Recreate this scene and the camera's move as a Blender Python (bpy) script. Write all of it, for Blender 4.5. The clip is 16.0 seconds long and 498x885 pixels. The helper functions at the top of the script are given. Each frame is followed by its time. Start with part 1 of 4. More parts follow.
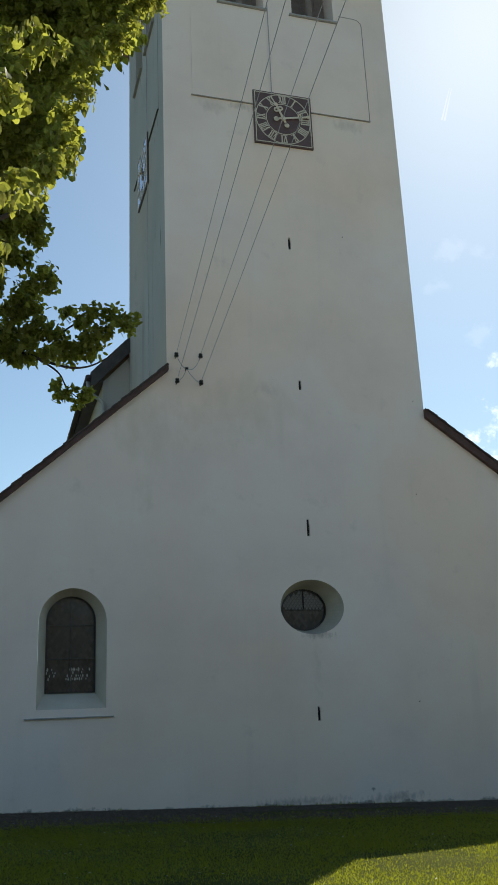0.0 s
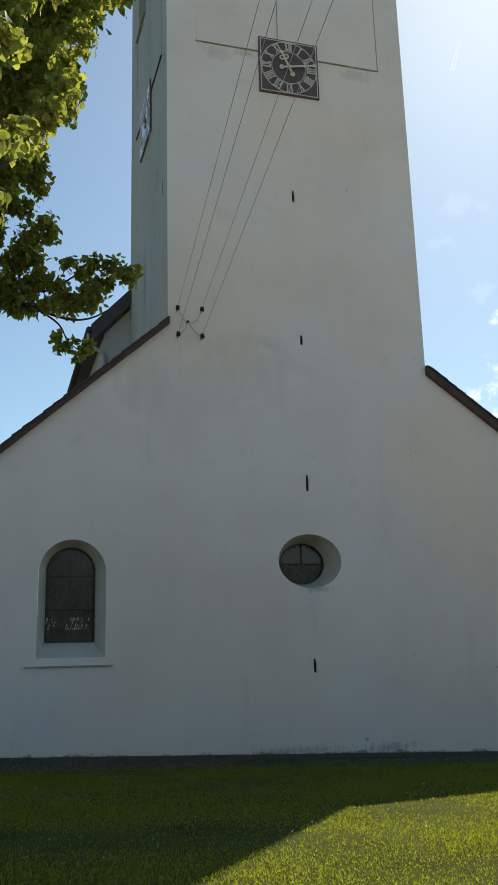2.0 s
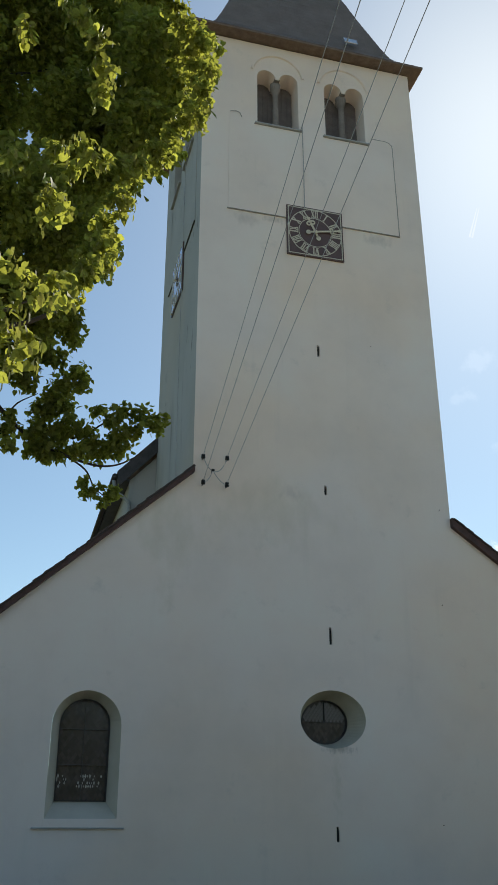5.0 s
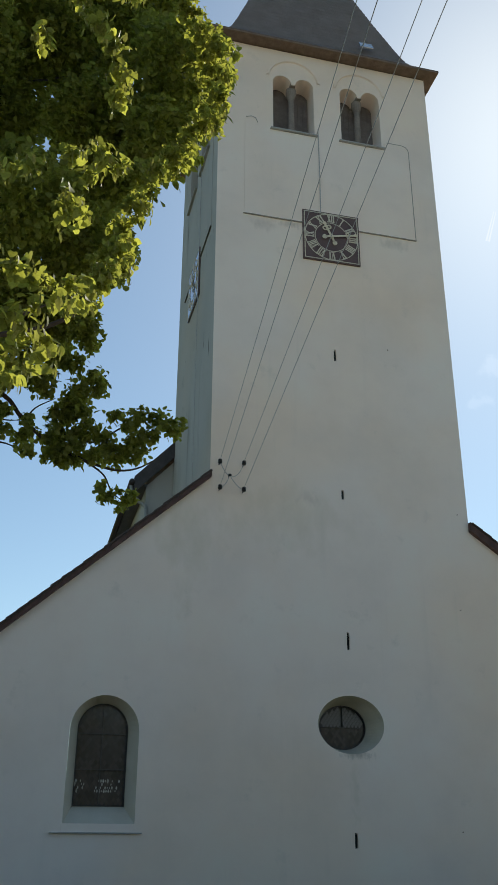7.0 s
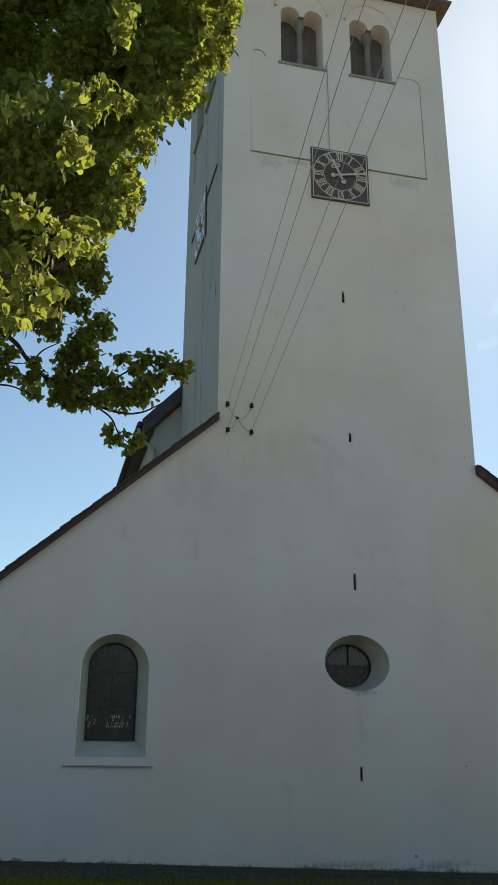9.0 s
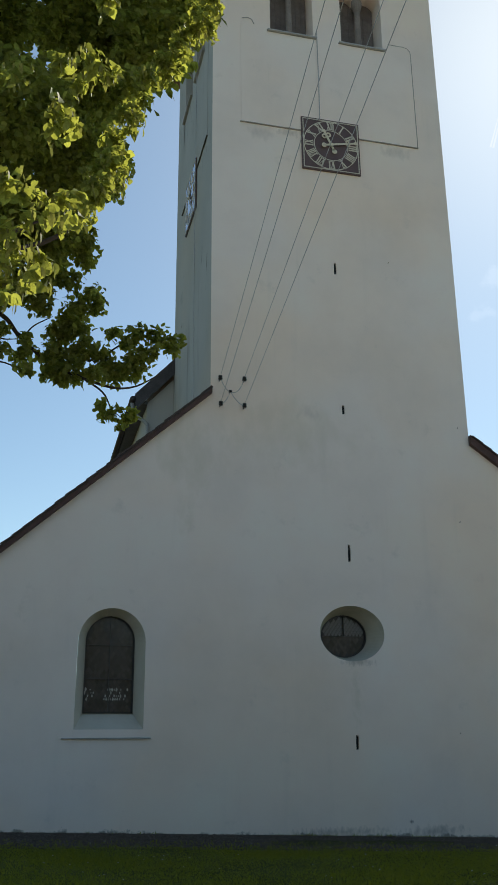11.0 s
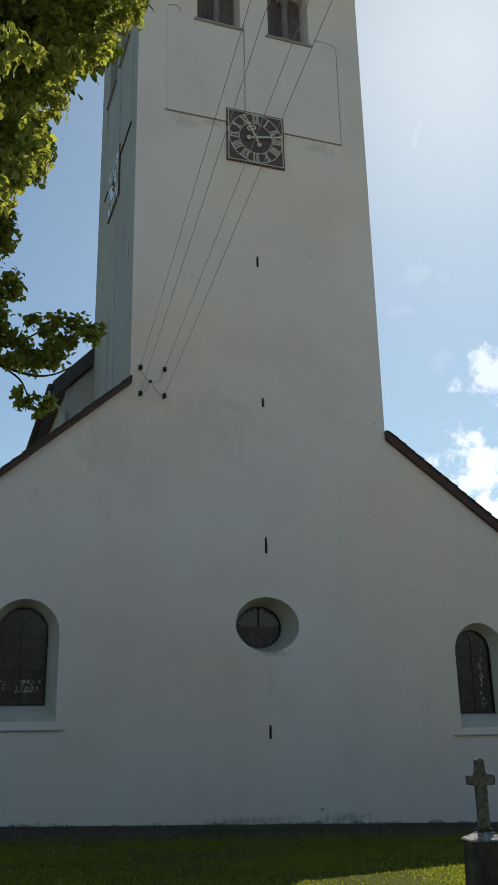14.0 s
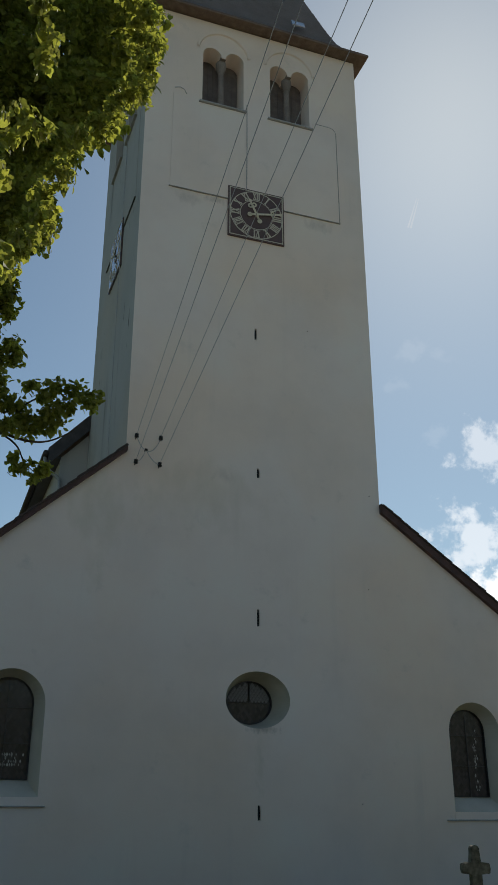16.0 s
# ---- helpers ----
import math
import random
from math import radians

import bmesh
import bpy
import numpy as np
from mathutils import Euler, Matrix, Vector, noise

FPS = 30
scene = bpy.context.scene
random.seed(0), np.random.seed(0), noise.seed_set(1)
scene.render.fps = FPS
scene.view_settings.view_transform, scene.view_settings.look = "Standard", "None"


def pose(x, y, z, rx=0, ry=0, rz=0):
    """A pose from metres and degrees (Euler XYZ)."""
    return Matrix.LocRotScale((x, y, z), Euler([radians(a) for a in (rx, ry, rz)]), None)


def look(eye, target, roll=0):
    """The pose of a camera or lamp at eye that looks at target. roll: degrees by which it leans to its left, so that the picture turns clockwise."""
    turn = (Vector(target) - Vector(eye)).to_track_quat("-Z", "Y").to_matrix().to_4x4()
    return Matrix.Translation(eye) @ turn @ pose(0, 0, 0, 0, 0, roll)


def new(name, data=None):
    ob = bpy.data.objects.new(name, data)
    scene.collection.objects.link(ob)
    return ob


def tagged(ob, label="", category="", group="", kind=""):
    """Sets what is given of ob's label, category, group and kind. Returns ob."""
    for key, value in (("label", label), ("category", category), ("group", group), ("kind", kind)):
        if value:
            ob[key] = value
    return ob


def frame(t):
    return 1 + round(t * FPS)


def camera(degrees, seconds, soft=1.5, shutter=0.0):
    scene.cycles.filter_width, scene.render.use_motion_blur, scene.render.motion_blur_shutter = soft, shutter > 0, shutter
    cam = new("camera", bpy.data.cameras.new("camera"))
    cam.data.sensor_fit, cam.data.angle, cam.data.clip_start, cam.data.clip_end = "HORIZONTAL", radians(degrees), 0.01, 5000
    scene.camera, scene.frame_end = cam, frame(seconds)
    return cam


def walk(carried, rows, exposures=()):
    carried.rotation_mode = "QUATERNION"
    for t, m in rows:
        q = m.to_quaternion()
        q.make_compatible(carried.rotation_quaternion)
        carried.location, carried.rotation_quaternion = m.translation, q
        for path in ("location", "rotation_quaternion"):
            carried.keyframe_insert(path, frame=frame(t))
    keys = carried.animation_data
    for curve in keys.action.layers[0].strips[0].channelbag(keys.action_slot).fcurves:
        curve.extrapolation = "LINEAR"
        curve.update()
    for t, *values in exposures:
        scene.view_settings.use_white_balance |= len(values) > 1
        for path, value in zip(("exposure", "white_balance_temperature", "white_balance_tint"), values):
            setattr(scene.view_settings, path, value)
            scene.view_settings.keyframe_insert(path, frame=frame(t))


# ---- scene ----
cam = camera(31.11, 16.0)
PATH = [
    (0.0, pose(0.006, -18.001, 1.634, 107.24, 2.28, -16.02)),
    (0.5, pose(0.008, -18.005, 1.625, 106.44, 2.03, -16.05)),
    (1.0, pose(0.011, -18.009, 1.628, 105.07, 1.57, -16.23)),
    (1.5, pose(0.015, -18.004, 1.628, 104.50, 1.42, -16.28)),
    (2.0, pose(0.007, -18.010, 1.634, 104.32, 1.52, -16.21)),
    (2.5, pose(0.010, -18.012, 1.631, 104.28, 1.66, -15.95)),
    (3.0, pose(0.008, -18.011, 1.635, 104.32, 1.82, -15.82)),
    (3.5, pose(0.007, -18.005, 1.637, 104.34, 1.98, -15.68)),
    (4.0, pose(0.003, -17.995, 1.647, 105.55, 1.57, -14.99)),
    (4.5, pose(0.003, -17.986, 1.638, 111.41, 0.49, -15.31)),
    (4.7, pose(0.006, -17.985, 1.638, 113.70, 0.30, -15.32)),
    (6.8, pose(0.007, -17.978, 1.634, 114.16, -0.22, -14.43)),
    (7.0, pose(0.004, -17.975, 1.630, 114.20, -0.24, -14.10)),
    (7.5, pose(0.001, -17.973, 1.629, 114.00, -0.45, -13.36)),
    (8.0, pose(0.004, -17.974, 1.625, 112.85, -0.41, -13.46)),
    (8.5, pose(0.006, -17.982, 1.630, 111.34, -0.41, -13.54)),
    (9.0, pose(0.008, -17.985, 1.630, 110.52, -0.36, -13.61)),
    (11.5, pose(0.013, -17.991, 1.627, 108.63, 0.54, -13.80)),
    (12.0, pose(0.008, -17.990, 1.628, 108.53, 0.54, -13.86)),
    (12.5, pose(0.013, -17.993, 1.631, 108.44, 0.51, -14.26)),
    (13.0, pose(0.009, -17.991, 1.629, 108.32, 0.73, -16.30)),
    (13.5, pose(0.009, -17.990, 1.630, 108.30, 0.54, -16.69)),
    (14.0, pose(0.007, -17.995, 1.631, 108.19, 1.05, -19.01)),
    (14.5, pose(0.013, -17.998, 1.632, 108.07, 0.91, -19.41)),
    (15.0, pose(0.005, -17.991, 1.634, 108.23, 0.73, -19.30)),
    (15.5, pose(0.000, -17.985, 1.637, 109.71, 0.54, -19.53)),
    (16.0, pose(0.002, -17.980, 1.634, 112.71, 0.00, -19.77)),
]
EXPOSURES = [(0.0, 0.34), (2.5, 0.34), (7.0, 0.32), (9.0, 0.32), (12.0, 0.34), (13.5, 0.24), (14.5, -0.06), (15.0, -0.05), (15.5, -0.12), (16.0, -0.32)]
walk(cam, PATH, EXPOSURES)

# ---- world, sun, exposure ----
SUN = Vector((0.436, 0.595, 0.675)).normalized()
world = bpy.data.worlds.new("sky")
scene.world = world
world.use_nodes = True
wt = world.node_tree
wt.nodes.clear()


def wnode(kind, **kw):
    n = wt.nodes.new(kind)
    for k, v in kw.items():
        n.inputs[k].default_value = v
    return n


sky = wt.nodes.new("ShaderNodeTexSky")
sky.sky_type = "NISHITA"
sky.sun_disc = False
sky.sun_elevation = math.asin(SUN.z)
sky.sun_rotation = math.atan2(SUN.x, SUN.y)
sky.air_density, sky.dust_density, sky.ozone_density = 1.0, 0.35, 0.35
# small fair-weather clouds low in the sky
# direction, angular size, flattening, density
CLOUDS = (((0.5390, 0.7590, 0.3640), 0.034, 1.2, 0.4), ((0.5500, 0.7900, 0.2740), 0.050, 1.2, 0.5), ((0.5720, 0.7880, 0.2280), 0.040, 1.2, 0.9), ((0.4990, 0.7765, 0.3840), 0.018, 1.4, 0.05),
          ((0.4621, 0.7509, 0.4719), 0.022, 2.0, 0.05), ((0.4483, 0.7795, 0.4376), 0.018, 2.2, 0.04), ((0.4863, 0.7409, 0.4632), 0.020, 1.8, 0.04))
tc = wnode("ShaderNodeTexCoord")
cn = wnode("ShaderNodeTexNoise", Scale=42.0, Detail=8.0, Roughness=0.6)
wt.links.new(tc.outputs["Generated"], cn.inputs["Vector"])
cover = None
for way, size, flat, thick in CLOUDS:
    mp = wnode("ShaderNodeMapping")
    mp.inputs["Location"].default_value = (-way[0], -way[1], -way[2] * flat)
    mp.inputs["Scale"].default_value = (1, 1, flat)
    wt.links.new(tc.outputs["Generated"], mp.inputs["Vector"])
    ln = wnode("ShaderNodeVectorMath")
    ln.operation = "LENGTH"
    wt.links.new(mp.outputs["Vector"], ln.inputs[0])
    sm = wnode("ShaderNodeMath")
    sm.operation = "MULTIPLY_ADD"
    sm.inputs[1].default_value = -0.28 / size
    wt.links.new(ln.outputs["Value"], sm.inputs[0])
    wt.links.new(cn.outputs["Fac"], sm.inputs[2])
    cl = wnode("ShaderNodeMapRange")
    cl.interpolation_type = "SMOOTHSTEP"
    for k, v in (("From Min", 0.20), ("From Max", 0.40), ("To Min", 0.0), ("To Max", thick)):
        cl.inputs[k].default_value = v
    wt.links.new(sm.outputs[0], cl.inputs["Value"])
    if cover is None:
        cover = cl.outputs["Result"]
    else:
        mx = wnode("ShaderNodeMath")
        mx.operation = "MAXIMUM"
        wt.links.new(cover, mx.inputs[0])
        wt.links.new(cl.outputs["Result"], mx.inputs[1])
        cover = mx.outputs[0]
cmix = wt.nodes.new("ShaderNodeMix")
cmix.data_type = "RGBA"
cmix.inputs["B"].default_value = (14.5, 14.5, 14.5, 1)
wt.links.new(cover, cmix.inputs["Factor"])
haze = wt.nodes.new("ShaderNodeMix")
haze.data_type, haze.blend_type = "RGBA", "MULTIPLY"
haze.inputs["Factor"].default_value = 1.0
haze.inputs["B"].default_value = (0.90, 1.0, 0.96, 1)
wt.links.new(sky.outputs["Color"], haze.inputs["A"])
wt.links.new(haze.outputs["Result"], cmix.inputs["A"])
bg = wnode("ShaderNodeBackground", Strength=0.10)
wt.links.new(cmix.outputs["Result"], bg.inputs["Color"])
wo = wt.nodes.new("ShaderNodeOutputWorld")
wt.links.new(bg.outputs[0], wo.inputs["Surface"])

sun_data = bpy.data.lights.new("sun", "SUN")
sun_data.energy, sun_data.angle, sun_data.color = 4.6, radians(0.5), (1.0, 0.94, 0.84)
sun = new("sun", sun_data)
sun.matrix_world = look(SUN * 100, (0, 0, 0))


# ---- materials ----
class Mat:
    """A node material with a few short-hands."""

    def __init__(self, name, rough=0.8, metal=0.0, spec=0.5):
        self.m = bpy.data.materials.new(name)
        self.m.use_nodes = True
        self.t = self.m.node_tree
        self.b = self.t.nodes["Principled BSDF"]
        self.b.inputs["Roughness"].default_value = rough
        self.b.inputs["Metallic"].default_value = metal
        self.b.inputs["Specular IOR Level"].default_value = spec
        self.co = self.t.nodes.new("ShaderNodeTexCoord").outputs["Object"]

    def noise(self, scale, detail=5.0, rough=0.55, stretch=(1, 1, 1), shift=(0, 0, 0)):
        mp = self.t.nodes.new("ShaderNodeMapping")
        mp.inputs["Scale"].default_value = stretch
        mp.inputs["Location"].default_value = shift
        self.t.links.new(self.co, mp.inputs["Vector"])
        n = self.t.nodes.new("ShaderNodeTexNoise")
        n.inputs["Scale"].default_value = scale
        n.inputs["Detail"].default_value = detail
        n.inputs["Roughness"].default_value = rough
        self.t.links.new(mp.outputs["Vector"], n.inputs["Vector"])
        return n.outputs["Fac"]

    def ramp(self, fac, stops):
        r = self.t.nodes.new("ShaderNodeValToRGB")
        e = r.color_ramp.elements
        while len(e) < len(stops):
            e.new(0.5)
        for el, (p, c) in zip(e, stops):
            el.position, el.color = p, (*c, 1) if len(c) == 3 else c
        self.t.links.new(fac, r.inputs["Fac"])
        return r.outputs["Color"]

    def mix(self, a, b, fac, mode="MIX"):
        n = self.t.nodes.new("ShaderNodeMix")
        n.data_type, n.blend_type = "RGBA", mode
        for sock, v in (("A", a), ("B", b), ("Factor", fac)):
            if isinstance(v, (int, float)):
                n.inputs[sock].default_value = v
            elif isinstance(v, tuple):
                n.inputs[sock].default_value = (*v, 1)
            else:
                self.t.links.new(v, n.inputs[sock])
        return n.outputs["Result"]

    def color(self, c):
        if isinstance(c, tuple):
            self.b.inputs["Base Color"].default_value = (*c, 1)
        else:
            self.t.links.new(c, self.b.inputs["Base Color"])
        return self

    def bump(self, fac, strength=0.3, dist=0.01):
        n = self.t.nodes.new("ShaderNodeBump")
        n.inputs["Strength"].default_value = strength
        n.inputs["Distance"].default_value = dist
        prev = self.b.inputs["Normal"].links
        if prev:
            self.t.links.new(prev[0].from_socket, n.inputs["Normal"])
        self.t.links.new(fac, n.inputs["Height"])
        self.t.links.new(n.outputs["Normal"], self.b.inputs["Normal"])
        return self

    def random(self):
        return self.t.nodes.new("ShaderNodeObjectInfo").outputs["Random"]

    def island(self):
        return self.t.nodes.new("ShaderNodeNewGeometry").outputs["Random Per Island"]


def varied(name, c1, c2, scale=3.0, rough=0.8, metal=0.0, bump=0.2, fine=60.0, spec=0.5, grain_mix=0.5):
    """Two tones of one surface with a fine grain."""
    m = Mat(name, rough, metal, spec)
    big = m.ramp(m.noise(scale), [(0.3, c1), (0.7, c2)])
    grain = m.noise(fine, 3.0)
    m.color(m.mix(big, m.ramp(grain, [(0.3, (0.7, 0.7, 0.7)), (0.7, (1.15, 1.15, 1.15))]), grain_mix, "MULTIPLY"))
    m.bump(grain, bump, 0.004)
    return m.m


def plaster_mat(name, c, stain, streaks, marks=()):
    """Lime render: cloudy patches, rain streaks, hand-floated unevenness."""
    m = Mat(name, 0.92, 0, 0.2)
    base = m.ramp(m.noise(0.45, 6.0, 0.6), [(0.3, tuple(v * 0.92 for v in c)), (0.52, c), (0.75, tuple(min(v * 1.06, 0.9) for v in c))])
    warm = m.ramp(m.noise(0.22, 3.0, 0.5, (1, 1, 1), (5, 1, 2)), [(0.42, (0.965, 0.99, 1.0)), (0.62, (1.0, 0.965, 0.90))])
    base = m.mix(base, warm, 1.0, "MULTIPLY")
    streak = m.ramp(m.noise(2.2, 6.0, 0.65, (1, 1, 0.07)), [(0.55, (0, 0, 0)), (0.8, (1, 1, 1))])
    where = m.ramp(m.noise(0.6, 3.0, 0.5, (1, 1, 0.6), (9, 3, 1)), [(0.45, (0, 0, 0)), (0.65, (1, 1, 1))])
    k = m.mix((0.0, 0.0, 0.0), streak, where)
    base = m.mix(base, stain, m.mix((0.0, 0.0, 0.0), k, streaks))
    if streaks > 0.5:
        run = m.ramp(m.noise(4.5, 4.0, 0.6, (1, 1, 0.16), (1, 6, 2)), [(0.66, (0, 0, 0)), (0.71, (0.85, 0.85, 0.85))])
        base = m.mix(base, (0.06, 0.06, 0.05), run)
    spots = m.ramp(m.noise(1.3, 8.0, 0.7, (1, 1, 1), (2, 7, 4)), [(0.60, (0, 0, 0)), (0.78, (1, 1, 1))])
    base = m.mix(base, stain, m.mix((0.0, 0.0, 0.0), spots, 0.30))
    # rising damp and splashes along the foot of the wall
    sp = m.t.nodes.new("ShaderNodeSeparateXYZ")
    m.t.links.new(m.co, sp.inputs[0])
    foot = m.t.nodes.new("ShaderNodeMapRange")
    for kk, v in (("From Min", 0.40), ("From Max", 0.22), ("To Min", -0.22), ("To Max", 0.16)):
        foot.inputs[kk].default_value = v
    fall = m.t.nodes.new("ShaderNodeMath")
    fall.operation = "MULTIPLY_ADD"
    fall.inputs[1].default_value = 0.037
    m.t.links.new(sp.outputs["X"], fall.inputs[0])
    m.t.links.new(sp.outputs["Z"], fall.inputs[2])
    m.t.links.new(fall.outputs[0], foot.inputs["Value"])
    ad = m.t.nodes.new("ShaderNodeMath")
    m.t.links.new(foot.outputs["Result"], ad.inputs[0])
    m.t.links.new(m.noise(3.5, 8.0, 0.7, (1, 1, 1), (3, 3, 3)), ad.inputs[1])
    moss = m.ramp(ad.outputs[0], [(0.60, (0, 0, 0)), (0.70, (0.8, 0.8, 0.8))])
    base = m.mix(base, (0.16, 0.15, 0.12), moss)
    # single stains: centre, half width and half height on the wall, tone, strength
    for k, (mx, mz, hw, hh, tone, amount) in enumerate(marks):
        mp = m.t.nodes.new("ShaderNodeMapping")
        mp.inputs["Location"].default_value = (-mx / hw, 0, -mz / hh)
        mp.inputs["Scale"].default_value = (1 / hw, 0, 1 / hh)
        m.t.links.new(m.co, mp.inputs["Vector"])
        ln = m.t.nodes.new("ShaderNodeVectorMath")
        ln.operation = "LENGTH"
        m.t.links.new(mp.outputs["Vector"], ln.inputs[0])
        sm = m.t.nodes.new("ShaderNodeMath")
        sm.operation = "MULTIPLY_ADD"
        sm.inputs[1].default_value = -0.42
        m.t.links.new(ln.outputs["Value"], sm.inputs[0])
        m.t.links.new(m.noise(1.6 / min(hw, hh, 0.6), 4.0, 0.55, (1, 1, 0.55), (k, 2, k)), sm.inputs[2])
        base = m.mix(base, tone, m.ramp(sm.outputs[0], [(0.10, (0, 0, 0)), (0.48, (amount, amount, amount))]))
    m.color(base)
    m.bump(m.noise(1.6, 4.0), 0.14, 0.05)
    m.bump(m.noise(70.0, 4.0, 0.6), 0.25, 0.004)
    return m.m


GRIME_SHADE, OLIVE = (0.24, 0.21, 0.18), (0.56, 0.51, 0.37)
# Wall stains; those right under the ledges also hold the ledges' shadow.
MARKS = ((4.85, 16.16, 0.42, 0.26, GRIME_SHADE, 0.22), (8.45, 16.18, 0.50, 0.24, GRIME_SHADE, 0.24), (5.55, 16.25, 0.40, 0.14, GRIME_SHADE, 0.3), (6.78, 3.29, 0.42, 0.10, GRIME_SHADE, 0.5),
         (6.70, 2.62, 0.12, 0.75, OLIVE, 0.22), (5.5, 8.2, 1.5, 0.9, OLIVE, 0.26), (5.85, 8.72, 0.30, 0.22, GRIME_SHADE, 0.16), (3.2, 7.6, 0.7, 1.4, OLIVE, 0.35),
         (6.2, 0.05, 1.3, 0.10, GRIME_SHADE, 0.5), (8.2, 0.0, 0.8, 0.14, GRIME_SHADE, 0.55), (7.75, 0.20, 0.05, 0.05, (0.05, 0.045, 0.04), 0.7))
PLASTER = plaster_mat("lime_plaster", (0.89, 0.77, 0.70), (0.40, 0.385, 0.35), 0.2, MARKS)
# Side render: streaks are staining, the halved base tone holds the sides' shade.
PLASTER_SIDE = plaster_mat("shaded_weathered_plaster", (0.46, 0.445, 0.42), (0.12, 0.12, 0.11), 0.9)
REVEAL = varied("reveal_plaster", (0.50, 0.465, 0.385), (0.63, 0.585, 0.50), 1.2, 0.9, 0, 0.1, 50, 0.3, 0.12)
EAVE = varied("eave_paint", (0.15, 0.10, 0.075), (0.23, 0.165, 0.125), 6, 0.75, 0, 0.2, 40)
SHUTTER = varied("grey_shutter_wood", (0.14, 0.115, 0.105), (0.20, 0.17, 0.155), 4, 0.8, 0, 0.2, 30)
COLUMN = varied("weathered_limestone", (0.20, 0.17, 0.15), (0.30, 0.26, 0.23), 3, 0.9, 0, 0.3, 40)
LEDGE_SHADOW = varied("shadowed_ledge_render", (0.06, 0.06, 0.055), (0.16, 0.16, 0.145), 3, 0.9, 0, 0.3, 40)
DIRT_SHADOW = varied("dirty_shadowed_render", (0.22, 0.20, 0.18), (0.55, 0.51, 0.46), 2.2, 0.9, 0, 0.3, 40)
REVEAL_OLD = varied("stained_reveal_plaster", (0.43, 0.395, 0.31), (0.57, 0.53, 0.44), 1.6, 0.9, 0, 0.1, 50, 0.3, 0.15)
SILL = varied("sill_sheet", (0.34, 0.34, 0.33), (0.46, 0.46, 0.45), 4, 0.55, 0.2, 0.1, 40)
VERGE = varied("verge_board", (0.070, 0.036, 0.030), (0.115, 0.060, 0.050), 5, 0.7, 0, 0.2, 40)
SOFFIT = varied("soffit_wood", (0.16, 0.10, 0.07), (0.24, 0.16, 0.11), 6, 0.75, 0, 0.2, 40)
ROOF = varied("roof_slates", (0.20, 0.155, 0.13), (0.27, 0.215, 0.185), 2, 0.62, 0, 0.3, 30)
TILE_DARK = varied("weathered_verge_tiles", (0.045, 0.034, 0.03), (0.085, 0.058, 0.05), 3, 0.8, 0, 0.4, 30)
TILE = varied("roof_tiles", (0.13, 0.055, 0.04), (0.20, 0.085, 0.06), 2, 0.75, 0, 0.3, 30)
ZINC = varied("zinc_gutter", (0.07, 0.06, 0.055), (0.10, 0.085, 0.08), 5, 0.45, 0.6, 0.1, 40)
PIPE = varied("painted_downpipe", (0.30, 0.31, 0.30), (0.42, 0.43, 0.41), 5, 0.5, 0, 0.05, 40)
LEAD = varied("lead_cames", (0.060, 0.054, 0.052), (0.090, 0.082, 0.078), 10, 0.5, 0.5, 0.1, 80)
IRON = varied("dark_iron", (0.015, 0.014, 0.013), (0.03, 0.027, 0.025), 20, 0.55, 0.5, 0.2, 90)
WIRE = varied("weathered_wire", (0.40, 0.38, 0.36), (0.52, 0.50, 0.48), 10, 0.5, 0.6, 0.05, 40)
DIAL = varied("dial_paint", (0.105, 0.062, 0.055), (0.145, 0.088, 0.078), 3, 0.45, 0, 0.05, 60)
ENAMEL = varied("glossy_dial_enamel", (0.075, 0.042, 0.037), (0.105, 0.060, 0.052), 3, 0.2, 0, 0.0, 60)
ENAMEL.node_tree.nodes["Principled BSDF"].inputs["Coat Weight"].default_value = 1.0
ENAMEL.node_tree.nodes["Principled BSDF"].inputs["Coat Roughness"].default_value = 0.06
CREAM = varied("cream_paint", (0.58, 0.53, 0.42), (0.70, 0.65, 0.53), 8, 0.5, 0, 0.05, 60)
GOLD = varied("gilded_metal", (0.68, 0.60, 0.44), (0.78, 0.70, 0.54), 8, 0.45, 0.1, 0.05, 60)
SKYLIGHT = varied("roof_glass", (0.55, 0.57, 0.6), (0.7, 0.72, 0.75), 4, 0.08, 0.6, 0.0, 10)
STONE = varied("weathered_sandstone", (0.032, 0.026, 0.018), (0.095, 0.078, 0.052), 9, 0.9, 0, 0.7, 45)
CROSS_STONE = varied("grey_lichened_sandstone", (0.030, 0.028, 0.018), (0.20, 0.19, 0.14), 18, 0.9, 0, 0.7, 45)
STONE_TOP = varied("lichened_stone", (0.05, 0.045, 0.035), (0.50, 0.49, 0.45), 26, 0.9, 0, 0.7, 45)
BARK = varied("bark", (0.035, 0.027, 0.02), (0.075, 0.058, 0.042), 6, 0.95, 0, 0.9, 30)
GRAVEL = varied("drip_gravel", (0.056, 0.040, 0.028), (0.11, 0.083, 0.060), 12, 0.95, 0, 0.8, 60)


def glass_mat():
    """Old leaded glass, dark inside, each quarry tilted a little."""
    m = Mat("leaded_glass", 0.12, 0, 0.45)
    m.color(m.ramp(m.random(), [(0.0, (0.088, 0.070, 0.064)), (1.0, (0.135, 0.110, 0.102))]))
    m.bump(m.noise(9.0, 2.0), 0.10, 0.01)
    return m.m


GLASS = glass_mat()
REFLECTION_GLASS = varied("painted_reflection_glass", (0.30, 0.28, 0.26), (0.70, 0.67, 0.63), 14, 0.2, 0, 0.1, 60)
MIRROR_TINT = varied("reflection_tinted_glass", (0.15, 0.135, 0.13), (0.24, 0.22, 0.215), 12, 0.25, 0, 0.1, 60)
